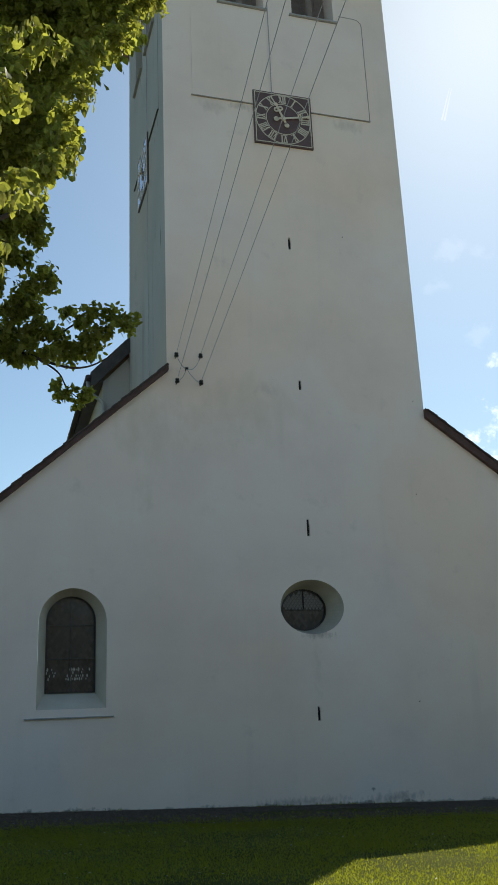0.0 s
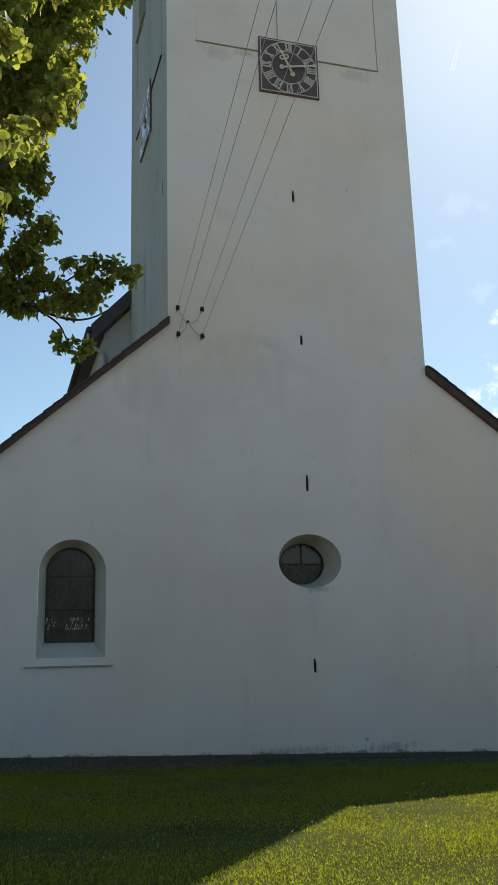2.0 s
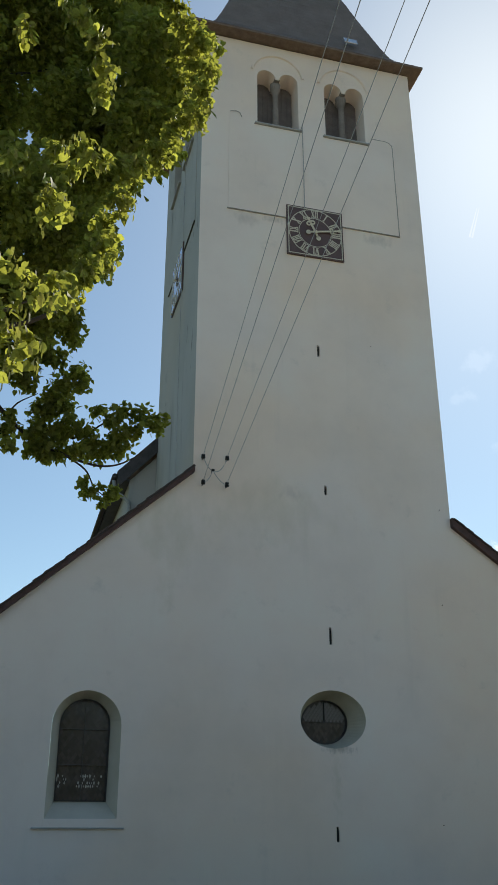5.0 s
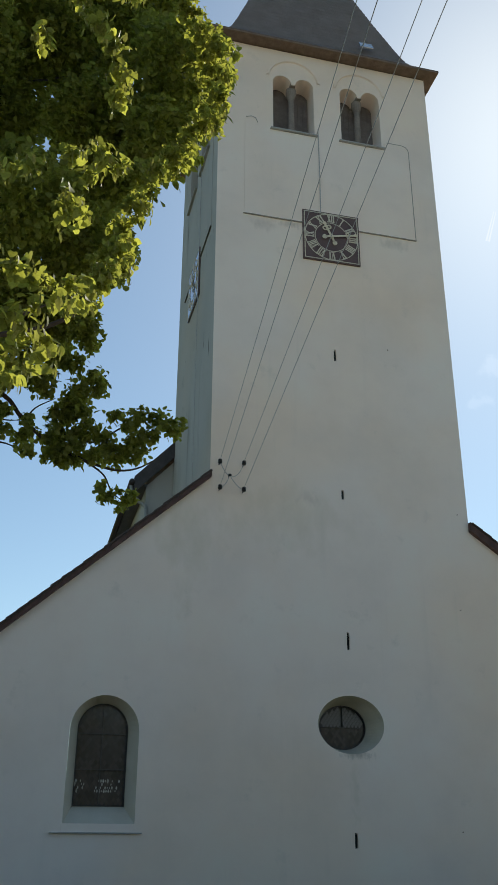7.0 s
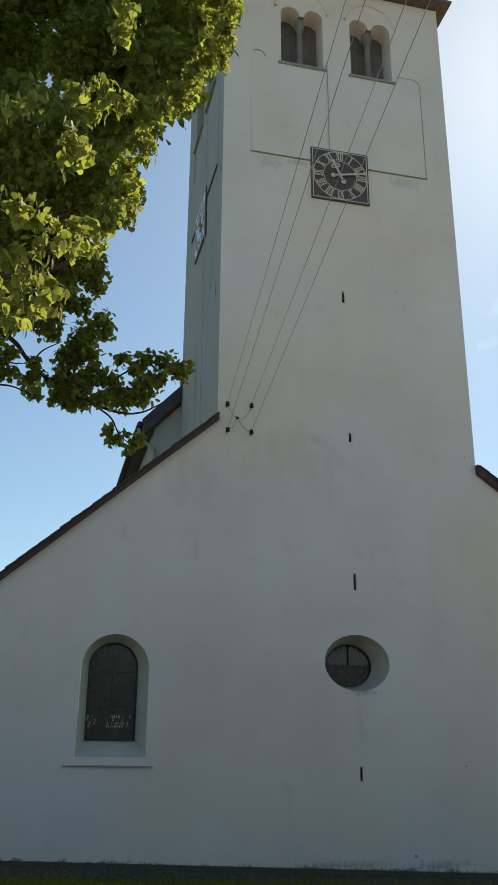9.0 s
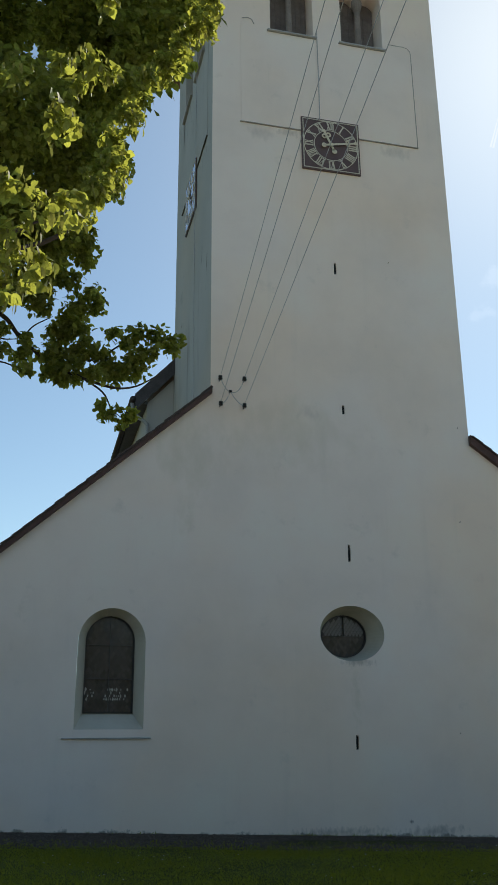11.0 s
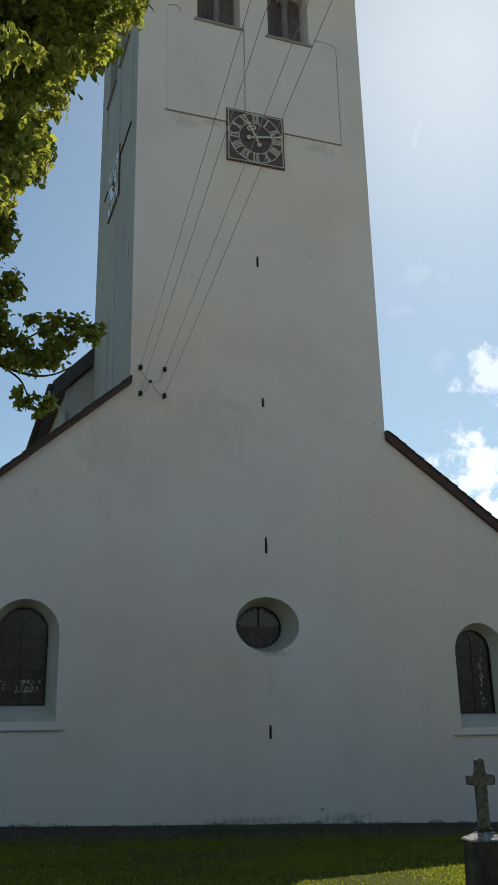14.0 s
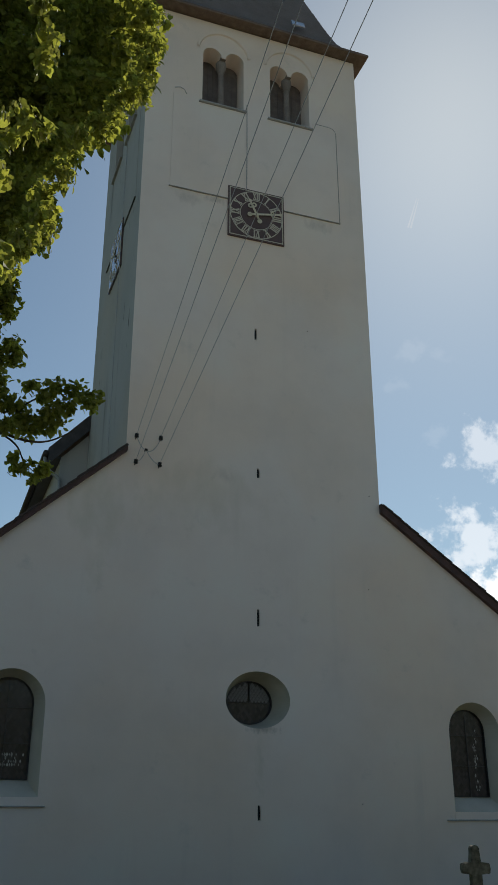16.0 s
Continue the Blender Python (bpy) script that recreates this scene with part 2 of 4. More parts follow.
BAR = varied("painted_glazing_bar", (0.075, 0.068, 0.065), (0.11, 0.10, 0.095), 10, 0.5, 0.2, 0.1, 80)


def leaf_mat(name, dark, light, glow, amount):
    m = Mat(name, 0.62, 0, 0.10)
    isl = m.island()
    col = m.ramp(isl, [(0.0, dark), (0.75, light), (1.0, tuple(min(1, v * 1.25) for v in light))])
    vein = m.ramp(m.noise(90.0, 3.0, 0.6), [(0.35, (0.72, 0.74, 0.70)), (0.65, (1.12, 1.1, 1.05))])
    m.color(m.mix(col, vein, 0.8, "MULTIPLY"))
    tr = m.t.nodes.new("ShaderNodeBsdfTranslucent")
    tcol = m.ramp(isl, [(0.0, tuple(v * 0.7 for v in glow)), (1.0, glow)])
    m.t.links.new(m.mix(tcol, vein, 0.8, "MULTIPLY"), tr.inputs["Color"])
    mx = m.t.nodes.new("ShaderNodeMixShader")
    mx.inputs[0].default_value = amount
    m.t.links.new(m.b.outputs[0], mx.inputs[1])
    m.t.links.new(tr.outputs[0], mx.inputs[2])
    m.t.links.new(mx.outputs[0], m.t.nodes["Material Output"].inputs["Surface"])
    return m.m


LEAF = leaf_mat("linden_leaf", (0.062, 0.080, 0.028), (0.165, 0.182, 0.060), (0.62, 0.64, 0.09), 0.5)
BRACT = leaf_mat("linden_blossom", (0.16, 0.16, 0.05), (0.26, 0.25, 0.08), (0.45, 0.45, 0.09), 0.4)
BLADE = leaf_mat("grass_blade", (0.036, 0.036, 0.022), (0.066, 0.066, 0.036), (0.50, 0.54, 0.035), 0.5)


def ground_mat():
    m = Mat("turf", 1.0, 0, 0.0)
    a = m.ramp(m.noise(0.7, 5), [(0.3, (0.056, 0.062, 0.024)), (0.7, (0.098, 0.108, 0.038))])
    b = m.ramp(m.noise(35, 6, 0.7), [(0.3, (0.5, 0.5, 0.5)), (0.7, (1.4, 1.35, 1.1))])
    m.color(m.mix(a, b, 0.8, "MULTIPLY"))
    m.bump(m.noise(40, 5), 0.4, 0.02)
    return m.m


TURF = ground_mat()


# ---- building helpers ----
def mesh_of(name, bm, mat, smooth=False):
    me = bpy.data.meshes.new(name)
    bmesh.ops.recalc_face_normals(bm, faces=bm.faces[:])
    bm.to_mesh(me)
    bm.free()
    me.materials.append(mat)
    if smooth:
        me.polygons.foreach_set("use_smooth", [True] * len(me.polygons))
    return me


def part(name, bm, mat, parent, label="", smooth=False):
    """One mesh object under a thing or under a part."""
    ob = new(name, mesh_of(name, bm, mat, smooth))
    ob.parent = parent
    return tagged(ob, label)


def thing(name, label, category, group="", at=(0, 0, 0), kind=""):
    ob = new(name)
    ob.location = at
    return tagged(ob, label, category, group, kind)


def box(x0, x1, y0, y1, z0, z1, bevel=0.0):
    bm = bmesh.new()
    m = Matrix.Translation(((x0 + x1) / 2, (y0 + y1) / 2, (z0 + z1) / 2)) @ Matrix.Diagonal((x1 - x0, y1 - y0, z1 - z0, 1))
    bmesh.ops.create_cube(bm, size=1, matrix=m)
    if bevel:
        bmesh.ops.bevel(bm, geom=bm.edges[:], offset=bevel, segments=2, affect="EDGES", profile=0.6)
    return bm


def merge(*bms):
    out = bmesh.new()
    for b in bms:
        me = bpy.data.meshes.new("tmp")
        b.to_mesh(me)
        b.free()
        out.from_mesh(me)
        bpy.data.meshes.remove(me)
    return out


def prism(outline, y0, y1):
    """An x-z outline made solid from y0 to y1."""
    bm = bmesh.new()
    a = [bm.verts.new((x, y0, z)) for x, z in outline]
    b = [bm.verts.new((x, y1, z)) for x, z in outline]
    bm.faces.new(a)
    bm.faces.new(b[::-1])
    n = len(a)
    for i in range(n):
        bm.faces.new((a[i], a[(i + 1) % n], b[(i + 1) % n], b[i]))
    return bm


def loft(rings, closed=True, caps=False):
    bm = bmesh.new()
    vs = [[bm.verts.new(p) for p in r] for r in rings]
    n = len(vs[0])
    for a, b in zip(vs, vs[1:]):
        for i in range(n if closed else n - 1):
            bm.faces.new((a[i], a[(i + 1) % n], b[(i + 1) % n], b[i]))
    if caps:
        bm.faces.new(vs[0])
        bm.faces.new(vs[-1][::-1])
    return bm


def smooth_line(points, n=5):
    """A Catmull-Rom line through the points."""
    p = [Vector(q) for q in points]
    p = [p[0] * 2 - p[1]] + p + [p[-1] * 2 - p[-2]]
    out = []
    for a, b, c, d in zip(p, p[1:], p[2:], p[3:]):
        for i in range(n):
            t = i / n
            out.append(0.5 * (2 * b + (c - a) * t + (2 * a - 5 * b + 4 * c - d) * t * t + (3 * b - a - 3 * c + d) * t ** 3))
    return out + [p[-2]]


def tube(points, r0, r1=None, sides=8):
    """A tapered tube along points."""
    r1 = r0 if r1 is None else r1
    pts = [Vector(p) for p in points]
    rings = []
    for i, p in enumerate(pts):
        d = (pts[min(i + 1, len(pts) - 1)] - pts[max(i - 1, 0)]).normalized()
        u = d.cross(Vector((0.3, 0.2, 1)) if abs(d.z) < 0.9 else Vector((1, 0, 0))).normalized()
        w = d.cross(u)
        r = r0 + (r1 - r0) * i / (len(pts) - 1)
        rings.append([p + (u * math.cos(a) + w * math.sin(a)) * r for a in [2 * math.pi * k / sides for k in range(sides)]])
    return loft(rings, True, True)


def arch(x0, x1, z0, spring, n=20):
    """A round-headed outline, from the lower left over the head to the lower right."""
    c, r = (x0 + x1) / 2, (x1 - x0) / 2
    return [(x0, z0)] + [(c - r * math.cos(math.pi * i / n), spring + r * math.sin(math.pi * i / n)) for i in range(n + 1)] + [(x1, z0)]


def ellipse(cx, cz, rx, rz, n=48):
    return [(cx + rx * math.cos(2 * math.pi * i / n), cz + rz * math.sin(2 * math.pi * i / n)) for i in range(n)]


def plate(name, outer, holes, thick, mat, parent, place, label="", edge_mat=None):
    """A wall with openings through it: outlines in x-z, the outer face at y = 0."""
    cu = bpy.data.curves.new(name, "CURVE")
    cu.dimensions, cu.fill_mode, cu.extrude = "2D", "BOTH", thick / 2
    for o in (outer, *holes):
        s = cu.splines.new("POLY")
        s.points.add(len(o) - 1)
        for p, (x, z) in zip(s.points, o):
            p.co = (x, z, 0, 1)
        s.use_cyclic_u = True
    tmp = new("tmp", cu)
    dg = bpy.context.evaluated_depsgraph_get()
    dg.update()
    me = bpy.data.meshes.new_from_object(tmp.evaluated_get(dg))
    bpy.data.objects.remove(tmp)
    bpy.data.curves.remove(cu)
    me.name = name
    me.transform(place @ Matrix(((1, 0, 0, 0), (0, 0, -1, thick / 2), (0, 1, 0, 0), (0, 0, 0, 1))))
    me.materials.clear()
    me.materials.append(mat)
    bm = bmesh.new()
    bm.from_mesh(me)
    bmesh.ops.remove_doubles(bm, verts=bm.verts[:], dist=0.0005)
    if edge_mat:
        me.materials.append(edge_mat)
        for f in bm.faces:
            if abs(f.normal.x) > 0.95 and f.calc_center_median().z > 9 and abs(abs(f.calc_center_median().x - TC) - (TR - TL) / 2) < 0.01:
                f.material_index = 1
    for f in bm.faces:
        f.smooth = False
    bm.to_mesh(me)
    bm.free()
    ob = new(name, me)
    ob.parent = parent
    return tagged(ob, label)


# ---- ground ----
def ground_z(x, y):
    """The lawn falls gently along the front of the church."""
    return -0.037 * max(-9.0, min(9.0, x - 5.6))


def build_ground():
    bm = bmesh.new()
    xs = [-900, -200, -60, -20] + [-12 + 0.75 * i for i in range(49)] + [32, 60, 200, 900]
    ys = [-900, -200, -60, -32] + [-26 + 0.75 * i for i in range(36)] + [8, 30, 60, 200, 900]
    vs = [[bm.verts.new((x, y, ground_z(x, y) + (0.025 * noise.noise((x * 0.5, y * 0.5, 0)) if -12 < y < -1 else 0))) for x in xs] for y in ys]
    for j in range(len(ys) - 1):
        for i in range(len(xs) - 1):
            bm.faces.new((vs[j][i], vs[j][i + 1], vs[j + 1][i + 1], vs[j + 1][i]))
    ob = new("ground", mesh_of("ground", bm, TURF, True))
    return tagged(ob, "green lawn of the churchyard, gently sloping", "lawn", kind="structure")


build_ground()
# Out-of-view pale ground, added to bounce warm sunlight onto the facade.
BOUNCE_GROUND = varied("pale_bounce_ground", (0.32, 0.275, 0.22), (0.44, 0.39, 0.32), 2.0, 0.95, 0, 0.5, 40)
fore = bmesh.new()
cols = [-40 + 4 * i for i in range(21)]
strip = [[fore.verts.new((x, y, ground_z(x, y) + 0.03)) for x in cols] for y in (-54, -40, -28, -20, -12.3)]
for j in range(4):
    for i in range(20):
        fore.faces.new((strip[j][i], strip[j][i + 1], strip[j + 1][i + 1], strip[j + 1][i]))
tagged(new("path", mesh_of("path", fore, BOUNCE_GROUND)), "unseen pale ground added to bounce light onto the facade", "path", kind="structure")

# ---- church ----
TL, TR, TD, TH = 3.60, 9.76, 5.30, 22.32
TC = (TL + TR) / 2
church = thing("church", "white-rendered village church with a square west tower", "church")
EYE_SIDE = Matrix(((0, 1, 0, TL), (-1, 0, 0, TD), (0, 0, 1, 0), (0, 0, 0, 1)))


def bifora(cx, z0=19.38, spring=21.12, half=0.59):
    """The outline of a twin-arched belfry opening."""
    r = half / 2 - 0.03
    pts = [(cx - half, z0)]
    for c in (cx - half + r, cx + half - r):
        pts += [(c - r * math.cos(math.pi * i / 12), spring + r * math.sin(math.pi * i / 12)) for i in range(13)]
    return pts + [(cx + half, z0)]


def slot(cx, z0, z1, w=0.07):
    k = w / 2
    return [(cx - k * 0.9, z0), (cx - k, z0 + 0.4 * (z1 - z0)), (cx - k * 0.8, z1), (cx + k * 0.7, z1 - 0.015), (cx + k, z0 + 0.55 * (z1 - z0)), (cx + k * 0.85, z0 + 0.012)]


WIN_L = (1.01, 2.33, 1.97, 3.605)
WIN_R = (11.16, 12.48, 1.73, 3.36)
OCU = (6.67, 3.875, 0.715, 0.575)
front = [(-2.4, -0.6), (15.7, -0.6), (15.7, 4.15), (TR, 8.36), (TR, TH), (TL, TH), (TL, 9.06), (-2.4, 3.72)]
slits = ((6.64, 12.37, 12.69), (6.69, 8.78, 9.02), (6.68, 5.39, 5.77), (6.68, 1.56, 1.85))
slots = [slot(*q) for q in slits]
slots_xz = [(x - 0.033, x + 0.033, z0 + 0.002, z1 - 0.002) for x, z0, z1 in slits]
BEL = (5.715, 7.68)
# Dark blocks set into the slits stand in for their deep shade.
for sl in slots_xz:
    part("slot", box(*sl[:2], 0.05, 0.3, *sl[2:]), IRON, church, "dark infill standing for the shade inside a narrow slit")
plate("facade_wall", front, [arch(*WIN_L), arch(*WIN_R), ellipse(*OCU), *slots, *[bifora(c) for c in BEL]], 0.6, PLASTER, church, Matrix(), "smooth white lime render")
# the other tower walls: outlines run along the depth of the tower
side = [(0.6, 0), (TD, 0), (TD, TH), (0.6, TH)]
side_left = [(0.001, 9.03), (0.601, 9.03), (0.601, 0), (TD, 0), (TD, TH), (0.001, TH)]
left_place = Matrix(((0, 1, 0, TL - 0.004), (1, 0, 0, 0), (0, 0, 1, 0), (0, 0, 0, 1)))
plate("tower_wall", side_left, [bifora(c) for c in (1.68, 3.50)], 0.6, PLASTER_SIDE, church, left_place, "streaked weathered render, its base tone darkened for the side's shade")
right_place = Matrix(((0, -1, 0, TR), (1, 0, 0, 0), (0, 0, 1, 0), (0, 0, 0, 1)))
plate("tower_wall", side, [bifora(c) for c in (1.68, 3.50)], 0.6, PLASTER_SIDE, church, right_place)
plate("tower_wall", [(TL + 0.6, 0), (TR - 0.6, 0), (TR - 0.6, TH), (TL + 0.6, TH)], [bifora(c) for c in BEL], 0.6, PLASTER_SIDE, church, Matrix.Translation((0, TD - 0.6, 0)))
part("belfry_floor", box(TL + 0.6, TR - 0.6, 0.6, TD - 0.6, 18.9, 19.1), SOFFIT, church)
part("belfry_ceiling", box(TL + 0.6, TR - 0.6, 0.6, TD - 0.6, 22.05, 22.3), SOFFIT, church)


def belfry_parts(place):
    """Column, capital, sill and hood of one twin opening centred on x = 0."""
    def put(name, bm, mat, label=""):
        bm.transform(place)
        return part(name, bm, mat, church, label)
    col = loft([[(r * math.cos(a), 0.24 + r * math.sin(a), z) for a in [2 * math.pi * k / 14 for k in range(14)]]
                for r, z in ((0.13, 19.4), (0.13, 19.5), (0.09, 19.57), (0.075, 20.75), (0.095, 20.79), (0.15, 21.0), (0.15, 21.12))], True, True)
    put("column", col, COLUMN)
    for k in range(8):
        put("shutter_board", box(-0.575 + 0.144 * k, -0.575 + 0.144 * k + 0.138, 0.545, 0.585, 19.385, 21.42), SHUTTER)
    put("impost", box(-0.07, 0.07, 0.02, 0.52, 21.10, 21.19), COLUMN)
    put("belfry_sill", box(-0.68, 0.66, -0.09, 0.35, 19.335, 19.378, 0.008), SILL, "thin grey sill")
    n, r0, r1 = 22, 0.70, 0.79
    ring = []
    for i in range(n + 1):
        a = math.pi * (0.04 + 0.92 * i / n)
        ring.append([(-r * math.cos(a), y, 21.22 + r * math.sin(a) * 1.02) for r, y in ((r0, 0.0), (r0 + 0.02, -0.045), (r1 - 0.01, -0.045), (r1, 0.0))])
    put("hood_mould", loft(ring, False), PLASTER, "raised round arch in the render")


for c in BEL:
    belfry_parts(Matrix.Translation((c, 0, 0)))
for c in (1.68, 3.50):
    belfry_parts(left_place @ Matrix.Translation((c, 0, 0)))


def panel_outline(x0, x1, z0, z1, cuts):
    """The raised render field below the belfry, cut out round the sills."""
    r = 0.16
    o = [(x0, z0), (x1, z0)] + [(x1 - r + r * math.cos(a), z1 - r + r * math.sin(a)) for a in [math.pi / 2 * i / 6 for i in range(7)]]
    for c in sorted(cuts, reverse=True):
        o += [(c + 0.68, z1), (c + 0.68, 19.33), (c - 0.70, 19.33), (c - 0.70, z1)]
    return o + [(x0 + r - r * math.sin(a), z1 - r + r * math.cos(a)) for a in [math.pi / 2 * i / 6 for i in range(7)]]


part("render_panel", prism(panel_outline(4.33, 9.05, 16.39, 19.60, BEL), -0.02, -0.001), PLASTER, church, "slightly raised field of white render")
sp = prism(panel_outline(0.57, 4.25, 16.27, 19.45, (1.68, 3.50)), -0.014, -0.001)
sp.transform(left_place)
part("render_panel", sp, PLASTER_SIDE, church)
# Thin dark strips stand in for the shadow along the side ledge.
for y0, y1 in ((0.55, 1.95), (3.55, 4.27)):
    bm = box(y0, y1, -0.04, -0.002, 16.245, 16.258, 0.003)
    bm.transform(left_place)
    part("ledge", bm, LEDGE_SHADOW, church, "ledge of the side wall, coloured dark for its shadow")
# Front ledge lines: dirt and the ledge's shadow share one dark colour.
part("ledge", box(4.30, 5.90, -0.045, -0.002, 16.365, 16.385, 0.005), DIRT_SHADOW, church, "ledge of the raised render, dark with dirt and painted shadow")
part("ledge", box(7.41, 9.07, -0.045, -0.002, 16.365, 16.385, 0.005), DIRT_SHADOW, church)
part("ledge", tube([(9.06, -0.02, 16.4), (9.06, -0.02, 19.4), (9.04, -0.02, 19.5), (8.97, -0.02, 19.58), (8.86, -0.02, 19.61), (8.42, -0.02, 19.61)], 0.012, None, 6), DIRT_SHADOW, church)
part("ledge", tube([(4.36, -0.03, 19.61), (4.5, -0.03, 19.66), (4.62, -0.03, 19.62), (4.68, -0.03, 19.48)], 0.012, None, 6), DIRT_SHADOW, church)


# tower roof: a steep pyramid with swept eaves
def pyramid(levels):
    rings = []
    for w, z in levels:
        d = w * (TD / 2 + 0.33) / 3.41
        back = 0.55 * max(0.0, (w - 2.5) / 0.9)
        rings.append([(TC - w, TD / 2 - d, z), (TC + w, TD / 2 - d, z), (TC + w, TD / 2 + d + back, z), (TC - w, TD / 2 + d + back, z)])
    return loft(rings, True, True)


roof = part("tower_roof", pyramid([(3.41, 22.44), (3.05, 22.72), (2.72, 23.2), (2.50, 23.8), (2.04, 25.2), (1.0, 28.5), (0.03, 31.6)]), ROOF, church, "steep dark slate pyramid with swept eaves")
part("eave_board", pyramid([(3.40, 22.36), (3.42, 22.37), (3.42, 22.445), (3.38, 22.455)]), EAVE, church, "brown eave boarding")


def slate_courses():
    """Slates in courses on the front and left slopes, as thin overlapping strips."""
    levels = [(3.41, 22.44), (3.05, 22.72), (2.72, 23.2), (2.50, 23.8), (2.04, 25.2), (1.0, 28.5)]
    bm = bmesh.new()
    z = 22.46
    rng = random.Random(5)
    while z < 28.3:
        def half(zz):
            for (w0, z0), (w1, z1) in zip(levels, levels[1:]):
                if zz <= z1:
                    return w0 + (w1 - w0) * (zz - z0) / (z1 - z0)
            return 1.0
        z2 = z + 0.2
        wa, wb = half(z), half(z2)
        da, db = [w * (TD / 2 + 0.33) / 3.41 for w in (wa, wb)]
        for face in (0, 1):
            na = int(2 * wa / 0.28)
            for i in range(na):
                u0, u1 = -1 + 2 * i / na + 0.004, -1 + 2 * (i + 1) / na - 0.004
                k = 0.012 + 0.008 * rng.random()
                if face == 0:
                    q = [(TC + wa * u0, TD / 2 - da - k, z), (TC + wa * u1, TD / 2 - da - k, z), (TC + wb * u1, TD / 2 - db - 0.004, z2), (TC + wb * u0, TD / 2 - db - 0.004, z2)]
                else:
                    q = [(TC - wa - k, TD / 2 + da * u0, z), (TC - wa - k, TD / 2 + da * u1, z), (TC - wb - 0.004, TD / 2 + db * u1, z2), (TC - wb - 0.004, TD / 2 + db * u0, z2)]
                bm.faces.new([bm.verts.new(p) for p in q])
        z = z2
    return bm


tagged(part("slate_covering", slate_courses(), ROOF, roof), kind="stuff")
hatch = box(7.88, 8.30, -0.05, 0.0, -0.14, 0.14, 0.01)
hatch.transform(Matrix.Translation((0.0, 0.22, 23.48)) @ Matrix.Rotation(radians(-20), 4, "X"))
part("roof_window", hatch, SKYLIGHT, church, "small bright roof window in the slates")

# aisle roofs and verge boards along the west gable
def slope_board(x0, z0, x1, z1, y0, y1, up, down):
    """A board that follows a roof slope, from below to above its line."""
    return prism([(x0, z0 - down), (x1, z1 - down), (x1, z1 + up), (x0, z0 + up)], y0, y1)


LE, RE = (-2.75, 3.367), (16.05, 3.80)
part("aisle_roof", slope_board(LE[0], LE[1], TL, 9.017, 0.0, 20, 0.078, 0.02), TILE, church, "reddish-brown tiled slope")
part("aisle_roof", slope_board(TR, 8.36, RE[0], RE[1], 0.0, 20, 0.078, 0.02), TILE, church)
part("verge_board", slope_board(LE[0], LE[1], TL + 0.02, 9.037, -0.12, -0.003, 0.08, 0.03), VERGE, church, "dark reddish-brown verge board")
part("verge_board", slope_board(TR - 0.01, 8.37, RE[0], RE[1], -0.12, -0.003, 0.085, 0.11), VERGE, church)
part("verge_flashing", slope_board(LE[0], LE[1], TL + 0.03, 9.047, -0.135, 0.1, 0.10, -0.082), ZINC, church)
part("verge_flashing", slope_board(TR - 0.01, 8.375, RE[0], RE[1], -0.135, 0.1, 0.10, -0.082), ZINC, church)
def verge_tiles(x0, z0, x1, z1):
    """Tile ends along a verge, each a little out of line."""
    rng = random.Random(31)
    ln = math.hypot(x1 - x0, z1 - z0)
    a = math.atan2(z1 - z0, x1 - x0)
    n = int(ln / 0.26)
    me = mesh_of("verge_tile", box(-0.15, 0.15, -0.15, 0.16, -0.016, 0.022, 0.010), TILE_DARK)
    for i in range(n):
        u = (i + 0.5) / n
        ob = new("verge_tile", me)
        ob.parent = church
        ob.location = (x0 + (x1 - x0) * u, 0, z0 + (z1 - z0) * u + rng.uniform(-0.006, 0.008))
        ob.rotation_euler = (0, -a + rng.gauss(0.05, 0.02) * (1 if x1 > x0 else -1), rng.gauss(0, 0.02))


verge_tiles(LE[0], LE[1] + 0.115, TL, 9.017 + 0.115)
verge_tiles(RE[0], RE[1] + 0.115, TR + 0.05, 8.335 + 0.115)
for x0, x1, zt in ((-2.4, -1.8, 3.72), (15.1, 15.7, 4.15)):
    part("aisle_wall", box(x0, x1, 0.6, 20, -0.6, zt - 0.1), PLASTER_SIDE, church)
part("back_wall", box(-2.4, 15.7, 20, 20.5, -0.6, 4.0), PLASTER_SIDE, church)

# nave behind the tower, higher than the aisles
NL, NR, NZ = 2.86, 10.5, 10.75
part("nave_wall", prism([(NL, 6), (NR, 6), (NR, NZ), (TC, NZ + 4.1), (NL, NZ)], TD + 0.02, TD + 0.5), PLASTER_SIDE, church, "weathered render of the nave gable, shade put into its tone")
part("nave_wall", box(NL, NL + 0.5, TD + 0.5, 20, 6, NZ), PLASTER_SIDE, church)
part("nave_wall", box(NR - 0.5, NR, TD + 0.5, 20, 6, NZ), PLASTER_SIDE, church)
part("nave_roof", slope_board(NL - 0.36, NZ + 0.05, TC, NZ + 4.55, TD - 0.12, 20, 0.13, 0.0), TILE, church)
part("nave_roof", slope_board(TC, NZ + 4.55, NR + 0.36, NZ + 0.05, TD - 0.12, 20, 0.13, 0.0), TILE, church)
part("verge_board", slope_board(NL - 0.36, NZ + 0.02, TC, NZ + 4.52, TD - 0.17, TD - 0.125, 0.17, 0.32), ZINC, church)
part("soffit", box(NL - 0.34, NL - 0.002, TD - 0.1, 20, NZ - 0.06, NZ + 0.02), ZINC, church)
part("gutter", tube([(NL - 0.42, TD - 0.2, NZ + 0.02), (NL - 0.42, 20, NZ + 0.02)], 0.085, None, 12), ZINC, church, "dark metal gutter", True)
